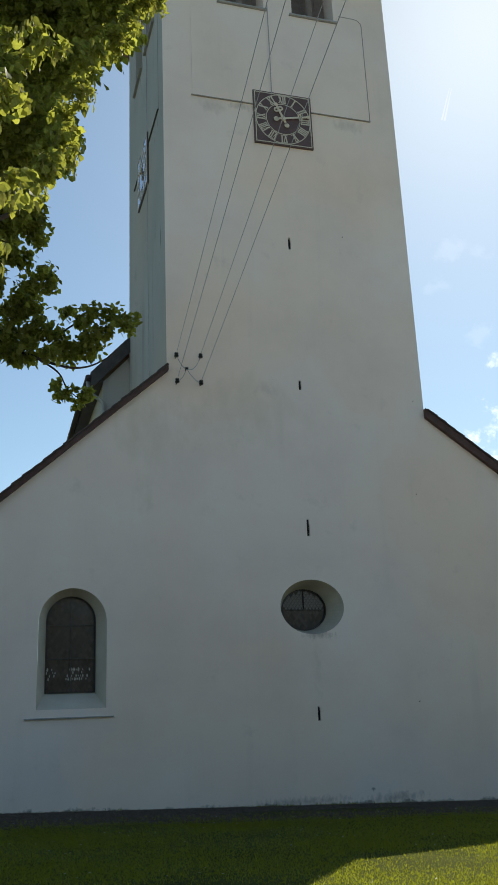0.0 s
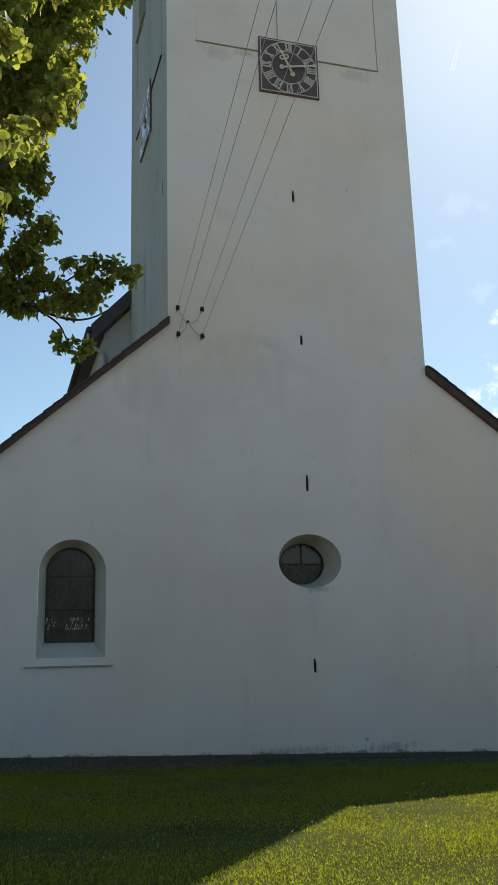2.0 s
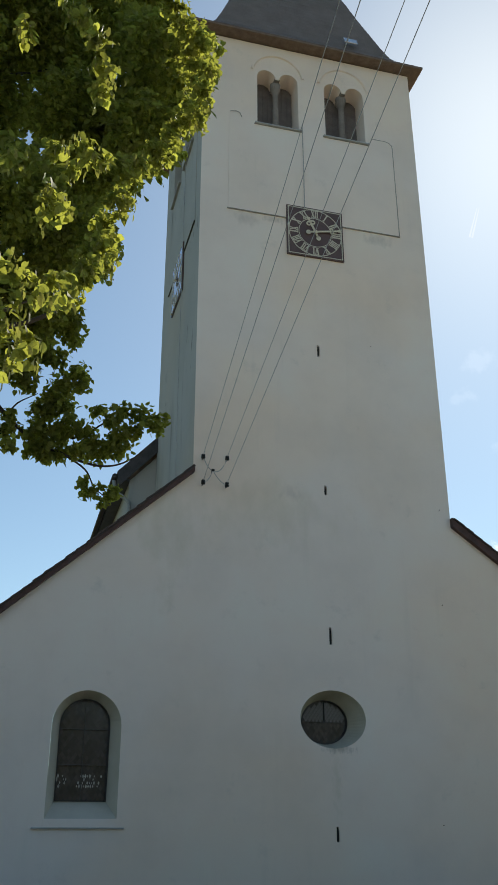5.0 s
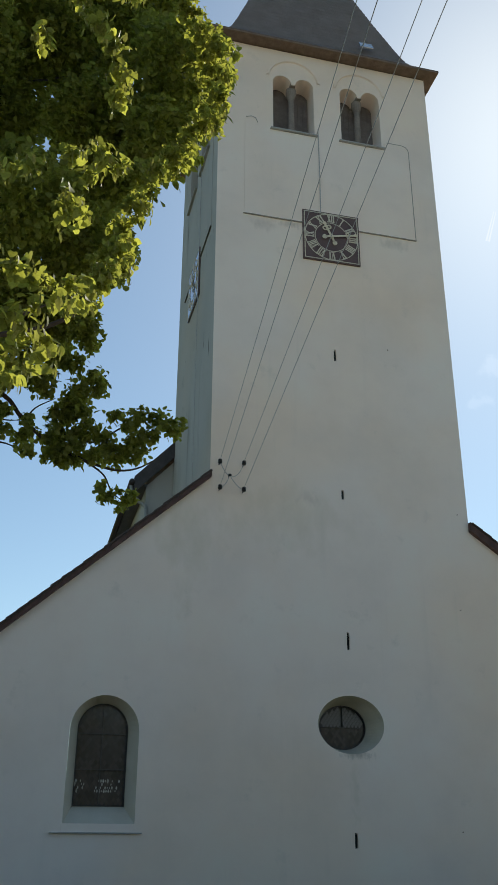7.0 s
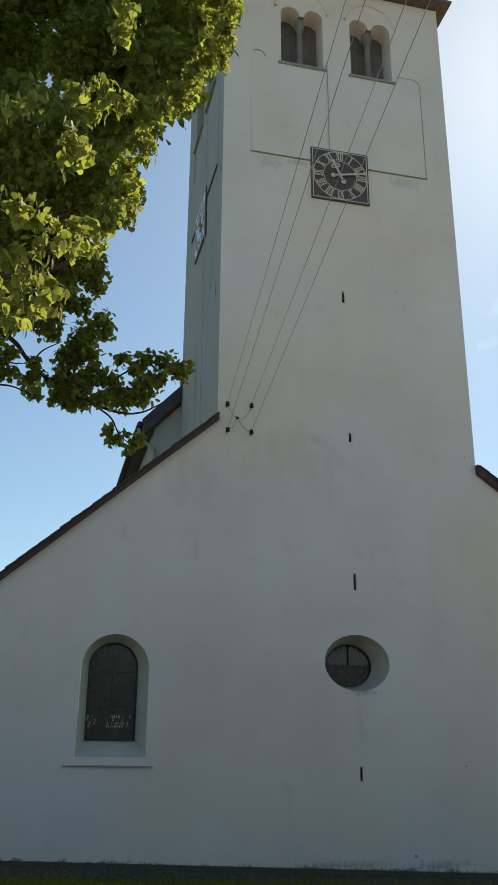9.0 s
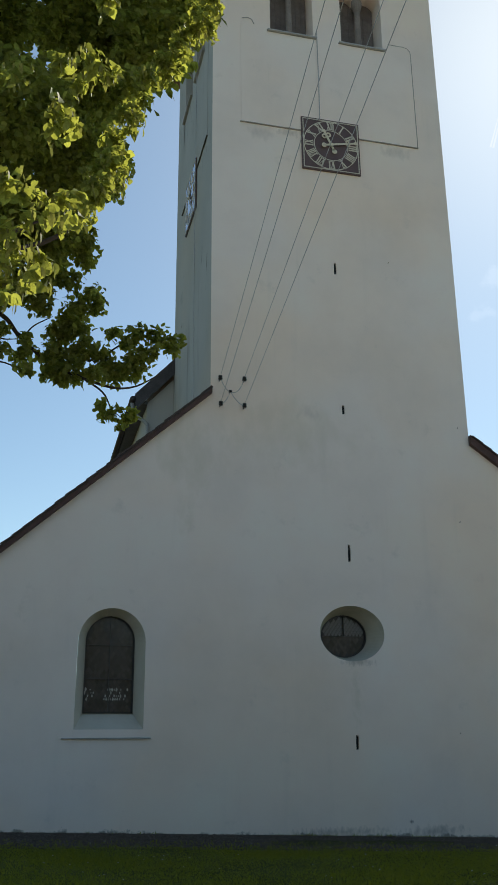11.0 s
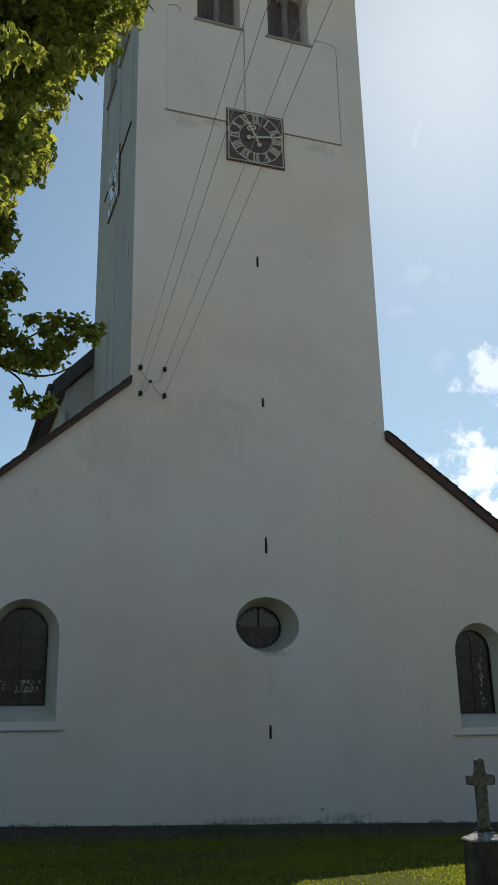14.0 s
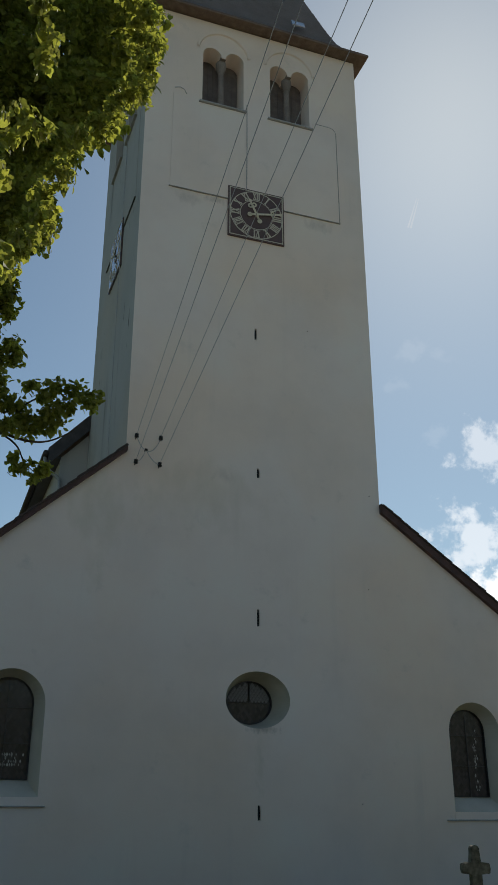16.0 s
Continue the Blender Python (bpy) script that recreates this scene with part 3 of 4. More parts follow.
part("downpipe", tube([(NL - 0.42, TD - 0.05, NZ - 0.05), (NL - 0.41, TD - 0.05, NZ - 0.24), (NL - 0.34, TD - 0.06, NZ - 0.40), (NL - 0.12, TD - 0.07, NZ - 0.55), (NL + 0.0, TD - 0.07, NZ - 0.66), (NL + 0.02, TD - 0.07, NZ - 0.85), (NL + 0.02, TD - 0.07, 8.3)], 0.055, None, 10), PIPE, church, "pale painted downpipe", True)


# windows of the west front
def ring_part(name, outer, inner, y0, y1, mat, parent, label=""):
    """The splayed reveal between an outer outline at y0 and an inner one at y1."""
    return part(name, loft([[(x, y0, z) for x, z in outer], [(x, y1, z) for x, z in inner]], True), mat, parent, label)


def quarries(inside, x0, x1, z0, z1, step, y, parent, glass=None):
    """Diamond panes of leaded glass, each tilted a little in its lead."""
    rng = random.Random(11)
    h = step / 2 - 0.004
    bm = bmesh.new()
    rim = [bm.verts.new(p) for p in ((-h * 0.72, 0, 0), (0, 0, -h), (h * 0.72, 0, 0), (0, 0, h))]
    bm.faces.new(rim)
    me = mesh_of("pane", bm, glass or GLASS)
    nz = int((z1 - z0) / (step / 2)) + 1
    for j in range(nz + 1):
        z = z0 + j * step / 2
        nx = int((x1 - x0) / (step * 0.72)) + 2
        for i in range(nx):
            x = x0 + (i + (0.5 if j % 2 else 0)) * step * 0.72
            if inside(x, z):
                ob = new("pane", me)
                ob.parent = parent
                ob.location = (x, y, z)
                ob.rotation_euler = (rng.gauss(0, 0.006), 0, rng.gauss(0, 0.008))


def arched_window(x0, x1, z0, spring, depth, splay, pale):
    win = thing("window", "", "")
    win.parent = church
    tagged(win, "round-arched leaded window in a splayed reveal")
    gx0, gx1, gz0 = x0 + splay, x1 - splay, z0 + 0.305
    outer, inner = arch(x0 + 0.002, x1 - 0.002, z0 + 0.002, spring), arch(gx0, gx1, gz0, spring + 0.06)
    ring_part("reveal", outer, inner, 0.002, depth, REVEAL, win, "pale plastered reveal with a sloping sill")
    c, r = (gx0 + gx1) / 2, (gx1 - gx0) / 2
    back = prism(arch(gx0 - 0.05, gx1 + 0.05, gz0 - 0.05, spring + 0.06), depth + 0.05, depth + 0.09)
    part("lead_ground", back, LEAD, win)
    rimo, rimi = arch(gx0, gx1, gz0, spring + 0.06), arch(gx0 + 0.014, gx1 - 0.014, gz0 + 0.014, spring + 0.06)
    fr = loft([[(x, depth, z) for x, z in rimo], [(x, depth - 0.03, z) for x, z in rimo], [(x, depth - 0.03, z) for x, z in rimi], [(x, depth + 0.04, z) for x, z in rimi]], True)
    part("window_frame", fr, LEAD, win, "dark iron frame")
    H = spring + r - gz0
    for k in (0.36, 0.72):
        part("glazing_bar", box(gx0 + 0.02, gx1 - 0.02, depth - 0.012, depth + 0.01, gz0 + H * k - 0.008, gz0 + H * k + 0.008), BAR, win)
    part("glazing_bar", box(c - 0.007, c + 0.007, depth - 0.01, depth + 0.012, gz0 + 0.02, spring + r - 0.06), BAR, win)
    quarries(lambda x, z: gz0 + 0.03 < z < spring + r + 0.03 and (z < spring + 0.06 or math.hypot(x - c, z - spring - 0.06) < r - 0.03) and gx0 + 0.04 < x < gx1 - 0.04, gx0, gx1, gz0, spring + r + 0.05, 0.12, depth + 0.03, win)
    # pale slivers with bright reflections put into their colour
    rng = random.Random(int(x0 * 100))
    for j in range(int(H / 0.06)):
        for i in range(int(2 * r / 0.043)):
            u, v = (i + 0.5 + 0.5 * (j % 2)) * 0.043 / (2 * r), (j + 0.5) * 0.06 / H
            if pale(u, v) and rng.random() < 0.42 and u < 0.93:
                a = rng.uniform(0.6, 1.3)
                bm = bmesh.new()
                bm.faces.new([bm.verts.new((gx0 + 2 * r * u + dx * a, depth + 0.022, gz0 + H * v + dz * a)) for dx, dz in ((-0.016, -0.008), (0.004, -0.034), (0.018, 0.006), (-0.003, 0.036))])
                part("reflection_pane", bm, REFLECTION_GLASS, win)
    part("window_sill", box(x0 - 0.22, x1 + 0.14, -0.05, 0.0, z0 - 0.173, z0 - 0.148, 0.006), SILL, win, "thin grey metal drip sill")
    part("sill_band", box(x0 - 0.02, x1 + 0.02, -0.012, -0.001, z0 - 0.148, z0 - 0.015, 0.004), PLASTER, win)
    return win


arched_window(*WIN_L, 0.40, 0.175, lambda u, v: 0.13 < v < 0.27 and abs(u - 0.32) > 0.10)
arched_window(*WIN_R, 0.37, 0.19, lambda u, v: 0.68 < u < 0.80 and 0.05 < v < 0.80)

oculus = thing("round_window", "", "")
oculus.parent = church
tagged(oculus, "oval window opening with dark round leaded glazing")
cx, cz, rx, rz = OCU
GX, GZ, GRX, GRZ, GD = 6.645, 3.868, 0.51, 0.445, 0.5
ring_part("reveal", ellipse(cx, cz, rx - 0.002, rz - 0.002), ellipse(GX, GZ, GRX, GRZ), 0.002, GD, REVEAL_OLD, oculus, "olive-stained plaster reveal")
part("lead_ground", prism(ellipse(GX, GZ, GRX + 0.03, GRZ + 0.03), GD + 0.05, GD + 0.09), LEAD, oculus)
part("window_frame", loft([[(x, y, z) for x, z in ellipse(GX, GZ, GRX - a, GRZ - a)] for a, y in ((0, GD), (0, GD - 0.03), (0.018, GD - 0.03), (0.018, GD + 0.04))], True), LEAD, oculus)
part("glazing_bar", box(GX - 0.009, GX + 0.009, GD - 0.015, GD + 0.012, GZ + 0.01, GZ + GRZ - 0.03), IRON, oculus)
part("glazing_bar", box(GX - GRX + 0.03, GX + GRX - 0.03, GD - 0.012, GD + 0.01, GZ - 0.006, GZ + 0.006), BAR, oculus)
# Upper panes get a lighter colour in place of the sky they mirror.
for upper, glass in ((True, MIRROR_TINT), (False, GLASS)):
    quarries(lambda x, z: ((x - GX) / (GRX - 0.05)) ** 2 + ((z - GZ) / (GRZ - 0.05)) ** 2 < 1 and (z > GZ) == upper, GX - GRX, GX + GRX, GZ - GRZ, GZ + GRZ, 0.11, GD + 0.03, oculus, glass)

# lightning conductor and cables on the tower
part("conductor_cable", tube([(6.385, -0.055, 19.6), (6.39, -0.055, 18.2), (6.38, -0.055, 16.74)], 0.012, None, 6), WIRE, church, "thin cable clipped to the render")
part("conductor_cable", tube([(TL - 0.05, 2.0, 22.0), (TL - 0.05, 2.02, 16.9), (TL - 0.04, 2.0, 8.0)], 0.008, None, 6), WIRE, church)


# ---- tower clocks ----
def stroke(x0, z0, x1, z1, w, y0, y1):
    d = Vector((x1 - x0, 0, z1 - z0))
    n = Vector((-d.z, 0, d.x)).normalized() * w / 2
    a, b = Vector((x0, 0, z0)), Vector((x1, 0, z1))
    return prism([(p.x, p.z) for p in (a + n, b + n, b - n, a - n)], y0, y1)


def numeral(text, size):
    """A Roman numeral from broad and thin strokes with serifs, centred on the origin."""
    wide = {"I": 0.34, "V": 0.66, "X": 0.66}
    total = sum(wide[c] for c in text)
    x, h, bms = -total / 2 * size, size / 2, []
    y0, y1 = -0.008, 0.0
    for c in text:
        w = wide[c] * size
        m = x + w / 2
        if c == "I":
            bms.append(stroke(m, -h, m, h, 0.20 * size, y0, y1))
        elif c == "V":
            bms += [stroke(x + 0.1 * size, h, m, -h, 0.20 * size, y0, y1), stroke(x + w - 0.1 * size, h, m, -h, 0.11 * size, y0 + 0.001, y1)]
        else:
            bms += [stroke(x + 0.1 * size, h, x + w - 0.1 * size, -h, 0.20 * size, y0, y1), stroke(x + w - 0.1 * size, h, x + 0.1 * size, -h, 0.11 * size, y0 + 0.001, y1)]
        x += w
    for z in (-h, h):
        bms.append(stroke(-total / 2 * size, z, total / 2 * size, z, 0.07 * size, y0 - 0.001, y1))
    return merge(*bms)


def annulus(r0, r1, y0, y1, n=64):
    return loft([[(r * math.sin(2 * math.pi * i / n), y, r * math.cos(2 * math.pi * i / n)) for i in range(n)] for r, y in ((r0, y1), (r0, y0), (r1, y0), (r1, y1))], True)


def hand(length, wide, ornament):
    bms = [stroke(0, -0.17, 0, length, wide, -0.012, 0.0), annulus(0.001, 0.055, -0.016, 0.0, 20)]
    bms.append(prism(ellipse(0, length - 0.01, wide * 0.9, 0.05, 12), -0.013, 0.0))
    for s in (-1, 1):
        ring = annulus(ornament * 0.45, ornament, -0.013, 0.0, 18)
        ring.transform(Matrix.Translation((s * ornament * 0.85, 0, length * 0.66)))
        bms.append(ring)
    tail = annulus(0.0, 0.066, -0.012, 0.0, 16)
    tail.transform(Matrix.Translation((0, 0, -0.20)))
    bms.append(tail)
    bm = merge(*bms)
    return bm


def tower_clock(place, label, dial):
    clock = thing("tower_clock", label, "clock", "clocks of the tower")
    S = 0.77
    part("dial_plate", box(-S, S, -0.055, -0.002, -S, S, 0.006), dial, clock, "dark reddish-brown square dial")
    k = S - 0.035
    for x0, x1, z0, z1 in ((-k, k, k - 0.022, k), (-k, k, -k, -k + 0.022), (-k, -k + 0.022, -k + 0.022, k - 0.022), (k - 0.022, k, -k + 0.022, k - 0.022)):
        part("border_line", box(x0, x1, -0.062, -0.055, z0, z1), CREAM, clock)
    for r0, r1 in ((0.705, 0.726), (0.435, 0.453)):
        bm = annulus(r0, r1, -0.061, -0.054)
        part("dial_ring", bm, CREAM, clock)
    for i, txt in enumerate("XII I II III IIII V VI VII VIII IX X XI".split()):
        a = 2 * math.pi * i / 12
        bm = numeral(txt, 0.20)
        wid = {"VIII": 0.72, "VII": 0.85, "XII": 0.85, "IIII": 0.85}
        bm.transform(Matrix.Translation((0, -0.055, 0)) @ Matrix.Rotation(a, 4, "Y") @ Matrix.Translation((0, 0, 0.582)) @ Matrix.Diagonal((0.88 * wid.get(txt, 1), 1, 1.05, 1)))
        part("numeral", bm, CREAM, clock)
    for name, ln, w, o, deg, y in (("hour_hand", 0.45, 0.056, 0.07, -24, -0.075), ("minute_hand", 0.68, 0.05, 0.05, 78, -0.095)):
        bm = hand(ln, w, o)
        bm.transform(Matrix.Translation((0, y, 0)) @ Matrix.Rotation(radians(deg), 4, "Y"))
        part(name, bm, GOLD, clock, "pale gilded hand")
    hub = annulus(0.0, 0.03, -0.11, -0.05, 14)
    part("hub", hub, GOLD, clock)
    clock.matrix_basis = place
    return clock


tower_clock(Matrix.Translation((6.65, 0, 16.02)), "square brown tower clock with cream Roman numerals", DIAL)
tower_clock(Matrix.Translation((TL, 2.75, 15.85)) @ Matrix.Rotation(radians(-90), 4, "Z"), "square tower clock on the weathered side wall", ENAMEL)


# ---- wires and insulators ----
INS = ((3.795, 9.365), (4.34, 9.38), (3.805, 8.755), (4.34, 8.75))
LEAD_OFF = (0.103, 0.094, 0.101, 0.093)
for (x, z), off in zip(INS, LEAD_OFF):
    ins = thing("wire_insulator", "small dark insulator on an iron bracket", "insulator", "insulators on the facade", (x, 0, z))
    part("bracket", tube([(0, 0.0, -0.03), (0, -0.10, -0.03), (0, -0.13, 0.0)], 0.012, None, 8), IRON, ins)
    body = loft([[(r * math.cos(a), -0.13 + r * math.sin(a), h) for a in [2 * math.pi * k / 14 for k in range(14)]] for r, h in ((0.02, -0.045), (0.045, -0.04), (0.05, -0.01), (0.028, 0.005), (0.045, 0.02), (0.04, 0.05), (0.015, 0.06))], True, True)
    part("insulator_body", body, IRON, ins, "", True)
    wr = thing("overhead_wire", "thin overhead wire leading away from the facade", "wire", "overhead wires", (x, -0.13, z))
    n = 24
    pts = [(-off * (30 * i / n), -30 * i / n, 0.03 - 0.06 * math.sin(math.pi * i / n)) for i in range(n + 1)]
    part("strand", tube(pts, 0.0047, None, 6), WIRE, wr)


def jumper(a, b, sag, out):
    n = 12
    p = []
    for i in range(n + 1):
        u = i / n
        p.append((a[0] + (b[0] - a[0]) * u, -0.13 - out * math.sin(math.pi * u), a[1] + (b[1] - a[1]) * u - sag * math.sin(math.pi * u) ** 0.8))
    ob = tagged(new("jumper_wire", mesh_of("jumper_wire", tube(p, 0.0075, None, 6), WIRE)), "thin looped jumper wire between insulators", "wire", "jumper wires")
    return ob


HUBP = (4.02, 9.06)
jumper(INS[0], HUBP, 0.10, 0.03)
jumper(HUBP, INS[1], 0.15, 0.03)
jumper(HUBP, INS[2], 0.08, 0.03)
jumper(HUBP, INS[3], 0.09, 0.03)
conn = thing("wire_connector", "small dark clamp joining the jumper wires", "clamp", at=(HUBP[0], -0.13, HUBP[1]))
part("clamp", box(-0.035, 0.035, -0.02, 0.03, -0.025, 0.025, 0.008), IRON, conn)
part("stem", tube([(0, 0.02, 0), (0, 0.13, 0)], 0.01, None, 6), IRON, conn)


# ---- stone grave cross ----
def grave_cross():
    g = thing("grave_cross", "weathered dark stone cross on a block pedestal", "grave cross", at=(5.105, -10.0, ground_z(5.09, -10)))
    body = loft([[(sx * w, sy * w * 0.8, z) for sx, sy in ((-1, -1), (1, -1), (1, 1), (-1, 1))] for w, z in ((0.22, -0.05), (0.22, 0.12), (0.18, 0.15), (0.175, 0.60), (0.182, 0.615), (0.19, 0.64))], True, True)
    bmesh.ops.bevel(body, geom=body.edges[:], offset=0.008, segments=1, affect="EDGES")
    part("pedestal", body, STONE, g, "dark mossy pedestal block")
    cap = loft([[(sx * w, sy * w * 0.8, z) for sx, sy in ((-1, -1), (1, -1), (1, 1), (-1, 1))] for w, z in ((0.188, 0.642), (0.18, 0.655), (0.08, 0.70), (0.075, 0.71))], True, True)
    part("cap", cap, STONE_TOP, g, "pale lichened sloping top")
    foot = box(-0.065, 0.065, -0.05, 0.05, 0.71, 0.745, 0.01)
    part("cross_foot", foot, STONE, g)
    out = [(-0.047, 0.74), (0.047, 0.74), (0.041, 1.128), (0.130, 1.126), (0.134, 1.17), (0.131, 1.218), (0.040, 1.220), (0.039, 1.352), (0.012, 1.372), (-0.018, 1.370), (-0.038, 1.354),
           (-0.040, 1.220), (-0.131, 1.216), (-0.133, 1.17), (-0.129, 1.128), (-0.041, 1.128)]
    bm = prism(out, -0.045, 0.045)
    bmesh.ops.bevel(bm, geom=bm.edges[:], offset=0.007, segments=2, affect="EDGES")
    part("cross", bm, CROSS_STONE, g, "weathered stone cross with short arms")
    g.rotation_euler = (0, radians(0.4), radians(-12))
    return g


grave_cross()


# ---- linden tree ----
LEAF_SHAPE = [(0, 0.04, 0), (-0.24, -0.04, 0.05), (-0.46, 0.18, 0.10), (-0.49, 0.48, 0.09), (-0.28, 0.80, 0.02), (0, 1.10, -0.12), (0.28, 0.80, 0.02), (0.49, 0.48, 0.09), (0.46, 0.18, 0.10), (0.24, -0.04, 0.05), (0, 0.45, -0.02)]
LEAF_FACES = [(k, (k + 1) % 10, 10) for k in range(10)]
PLAIN_SHAPE = [(0, 0, 0), (-0.42, 0.12, 0.08), (-0.42, 0.62, 0.06), (0, 1.08, -0.10), (0.42, 0.62, 0.06), (0.42, 0.12, 0.08)]
PLAIN_FACES = [(0, 1, 5), (1, 2, 5), (2, 4, 5), (2, 3, 4)]


def soup(name, centres, axes, ups, sizes, mat, shape=LEAF_SHAPE, faces=LEAF_FACES):
    """One mesh of many small leaves: base point, direction of growth, normal, length."""
    sh = np.array(shape)
    x = np.cross(axes, ups)
    x /= np.linalg.norm(x, axis=1)[:, None] + 1e-9
    z = np.cross(x, axes)
    v = centres[:, None, :] + sizes[:, None, None] * (sh[None, :, 0:1] * x[:, None, :] + sh[None, :, 1:2] * axes[:, None, :] + sh[None, :, 2:3] * z[:, None, :])
    n, k = len(centres), len(sh)
    f = np.array(faces)[None] + (np.arange(n) * k)[:, None, None]
    me = bpy.data.meshes.new(name)
    me.vertices.add(n * k)
    me.vertices.foreach_set("co", v.reshape(-1).astype(np.float32))
    w = f.shape[2]
    nf = n * f.shape[1]
    me.loops.add(nf * w)
    me.loops.foreach_set("vertex_index", f.reshape(-1).astype(np.int32))
    me.polygons.add(nf)
    me.polygons.foreach_set("loop_start", np.arange(nf, dtype=np.int32) * w)
    me.update(calc_edges=True)
    me.materials.append(mat)
    return me


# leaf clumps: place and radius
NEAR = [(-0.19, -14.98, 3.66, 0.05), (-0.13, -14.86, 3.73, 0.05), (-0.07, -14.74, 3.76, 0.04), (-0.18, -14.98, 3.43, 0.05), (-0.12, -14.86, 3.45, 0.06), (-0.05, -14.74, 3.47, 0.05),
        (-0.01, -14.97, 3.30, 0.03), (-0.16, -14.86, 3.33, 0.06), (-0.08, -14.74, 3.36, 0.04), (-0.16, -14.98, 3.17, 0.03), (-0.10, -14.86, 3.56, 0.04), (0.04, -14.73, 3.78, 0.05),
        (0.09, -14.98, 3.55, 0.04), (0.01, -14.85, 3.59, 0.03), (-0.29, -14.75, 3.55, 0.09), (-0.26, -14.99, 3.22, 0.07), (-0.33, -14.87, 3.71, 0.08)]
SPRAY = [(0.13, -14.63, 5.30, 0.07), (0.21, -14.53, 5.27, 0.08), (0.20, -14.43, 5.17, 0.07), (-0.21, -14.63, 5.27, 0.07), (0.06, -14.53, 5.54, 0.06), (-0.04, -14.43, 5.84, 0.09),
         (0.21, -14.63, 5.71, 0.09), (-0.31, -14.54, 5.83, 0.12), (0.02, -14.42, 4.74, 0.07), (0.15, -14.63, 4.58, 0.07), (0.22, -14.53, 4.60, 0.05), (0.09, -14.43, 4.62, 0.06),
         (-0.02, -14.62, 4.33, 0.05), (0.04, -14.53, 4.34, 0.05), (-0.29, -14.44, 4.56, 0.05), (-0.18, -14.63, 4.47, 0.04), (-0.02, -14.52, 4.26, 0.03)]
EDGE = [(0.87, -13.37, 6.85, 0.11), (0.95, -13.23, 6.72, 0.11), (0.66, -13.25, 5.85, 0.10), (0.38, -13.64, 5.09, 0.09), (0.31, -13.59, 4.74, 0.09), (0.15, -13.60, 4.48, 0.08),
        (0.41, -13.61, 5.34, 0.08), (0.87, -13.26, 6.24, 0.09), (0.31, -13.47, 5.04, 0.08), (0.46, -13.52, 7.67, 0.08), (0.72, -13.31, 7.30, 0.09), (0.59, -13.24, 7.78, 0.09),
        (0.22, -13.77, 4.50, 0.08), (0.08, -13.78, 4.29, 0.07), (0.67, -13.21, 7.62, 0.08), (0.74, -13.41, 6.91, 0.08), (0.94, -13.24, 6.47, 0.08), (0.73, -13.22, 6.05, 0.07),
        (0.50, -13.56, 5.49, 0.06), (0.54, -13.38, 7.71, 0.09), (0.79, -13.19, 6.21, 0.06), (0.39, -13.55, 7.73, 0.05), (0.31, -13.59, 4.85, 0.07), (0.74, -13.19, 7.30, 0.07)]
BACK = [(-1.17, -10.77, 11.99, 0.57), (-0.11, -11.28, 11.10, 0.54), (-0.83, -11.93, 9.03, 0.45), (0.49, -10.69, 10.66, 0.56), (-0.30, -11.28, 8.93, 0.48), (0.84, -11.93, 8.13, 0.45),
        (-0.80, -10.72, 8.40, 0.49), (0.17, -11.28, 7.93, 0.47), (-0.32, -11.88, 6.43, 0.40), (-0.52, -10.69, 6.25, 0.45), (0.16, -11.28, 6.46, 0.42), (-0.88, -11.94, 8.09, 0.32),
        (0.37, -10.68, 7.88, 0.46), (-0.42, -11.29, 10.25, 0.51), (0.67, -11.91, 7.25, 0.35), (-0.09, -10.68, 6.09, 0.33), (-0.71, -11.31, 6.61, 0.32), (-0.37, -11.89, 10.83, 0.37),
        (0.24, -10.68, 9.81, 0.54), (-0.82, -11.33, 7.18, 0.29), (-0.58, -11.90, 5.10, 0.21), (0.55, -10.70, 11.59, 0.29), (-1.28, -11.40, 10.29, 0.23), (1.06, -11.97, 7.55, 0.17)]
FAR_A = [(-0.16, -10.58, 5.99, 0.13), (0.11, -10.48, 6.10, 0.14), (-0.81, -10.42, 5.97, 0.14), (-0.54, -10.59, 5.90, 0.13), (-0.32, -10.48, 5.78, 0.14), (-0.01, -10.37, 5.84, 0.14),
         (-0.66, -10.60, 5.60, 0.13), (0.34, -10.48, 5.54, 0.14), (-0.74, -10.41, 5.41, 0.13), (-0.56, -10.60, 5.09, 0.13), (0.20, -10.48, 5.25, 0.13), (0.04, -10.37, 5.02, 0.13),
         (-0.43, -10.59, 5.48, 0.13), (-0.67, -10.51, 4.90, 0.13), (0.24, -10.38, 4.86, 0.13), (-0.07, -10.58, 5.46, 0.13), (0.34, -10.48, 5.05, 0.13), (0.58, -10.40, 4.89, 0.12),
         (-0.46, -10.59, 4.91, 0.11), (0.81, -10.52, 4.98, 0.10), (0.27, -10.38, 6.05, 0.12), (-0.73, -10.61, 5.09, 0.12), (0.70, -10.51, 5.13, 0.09)]
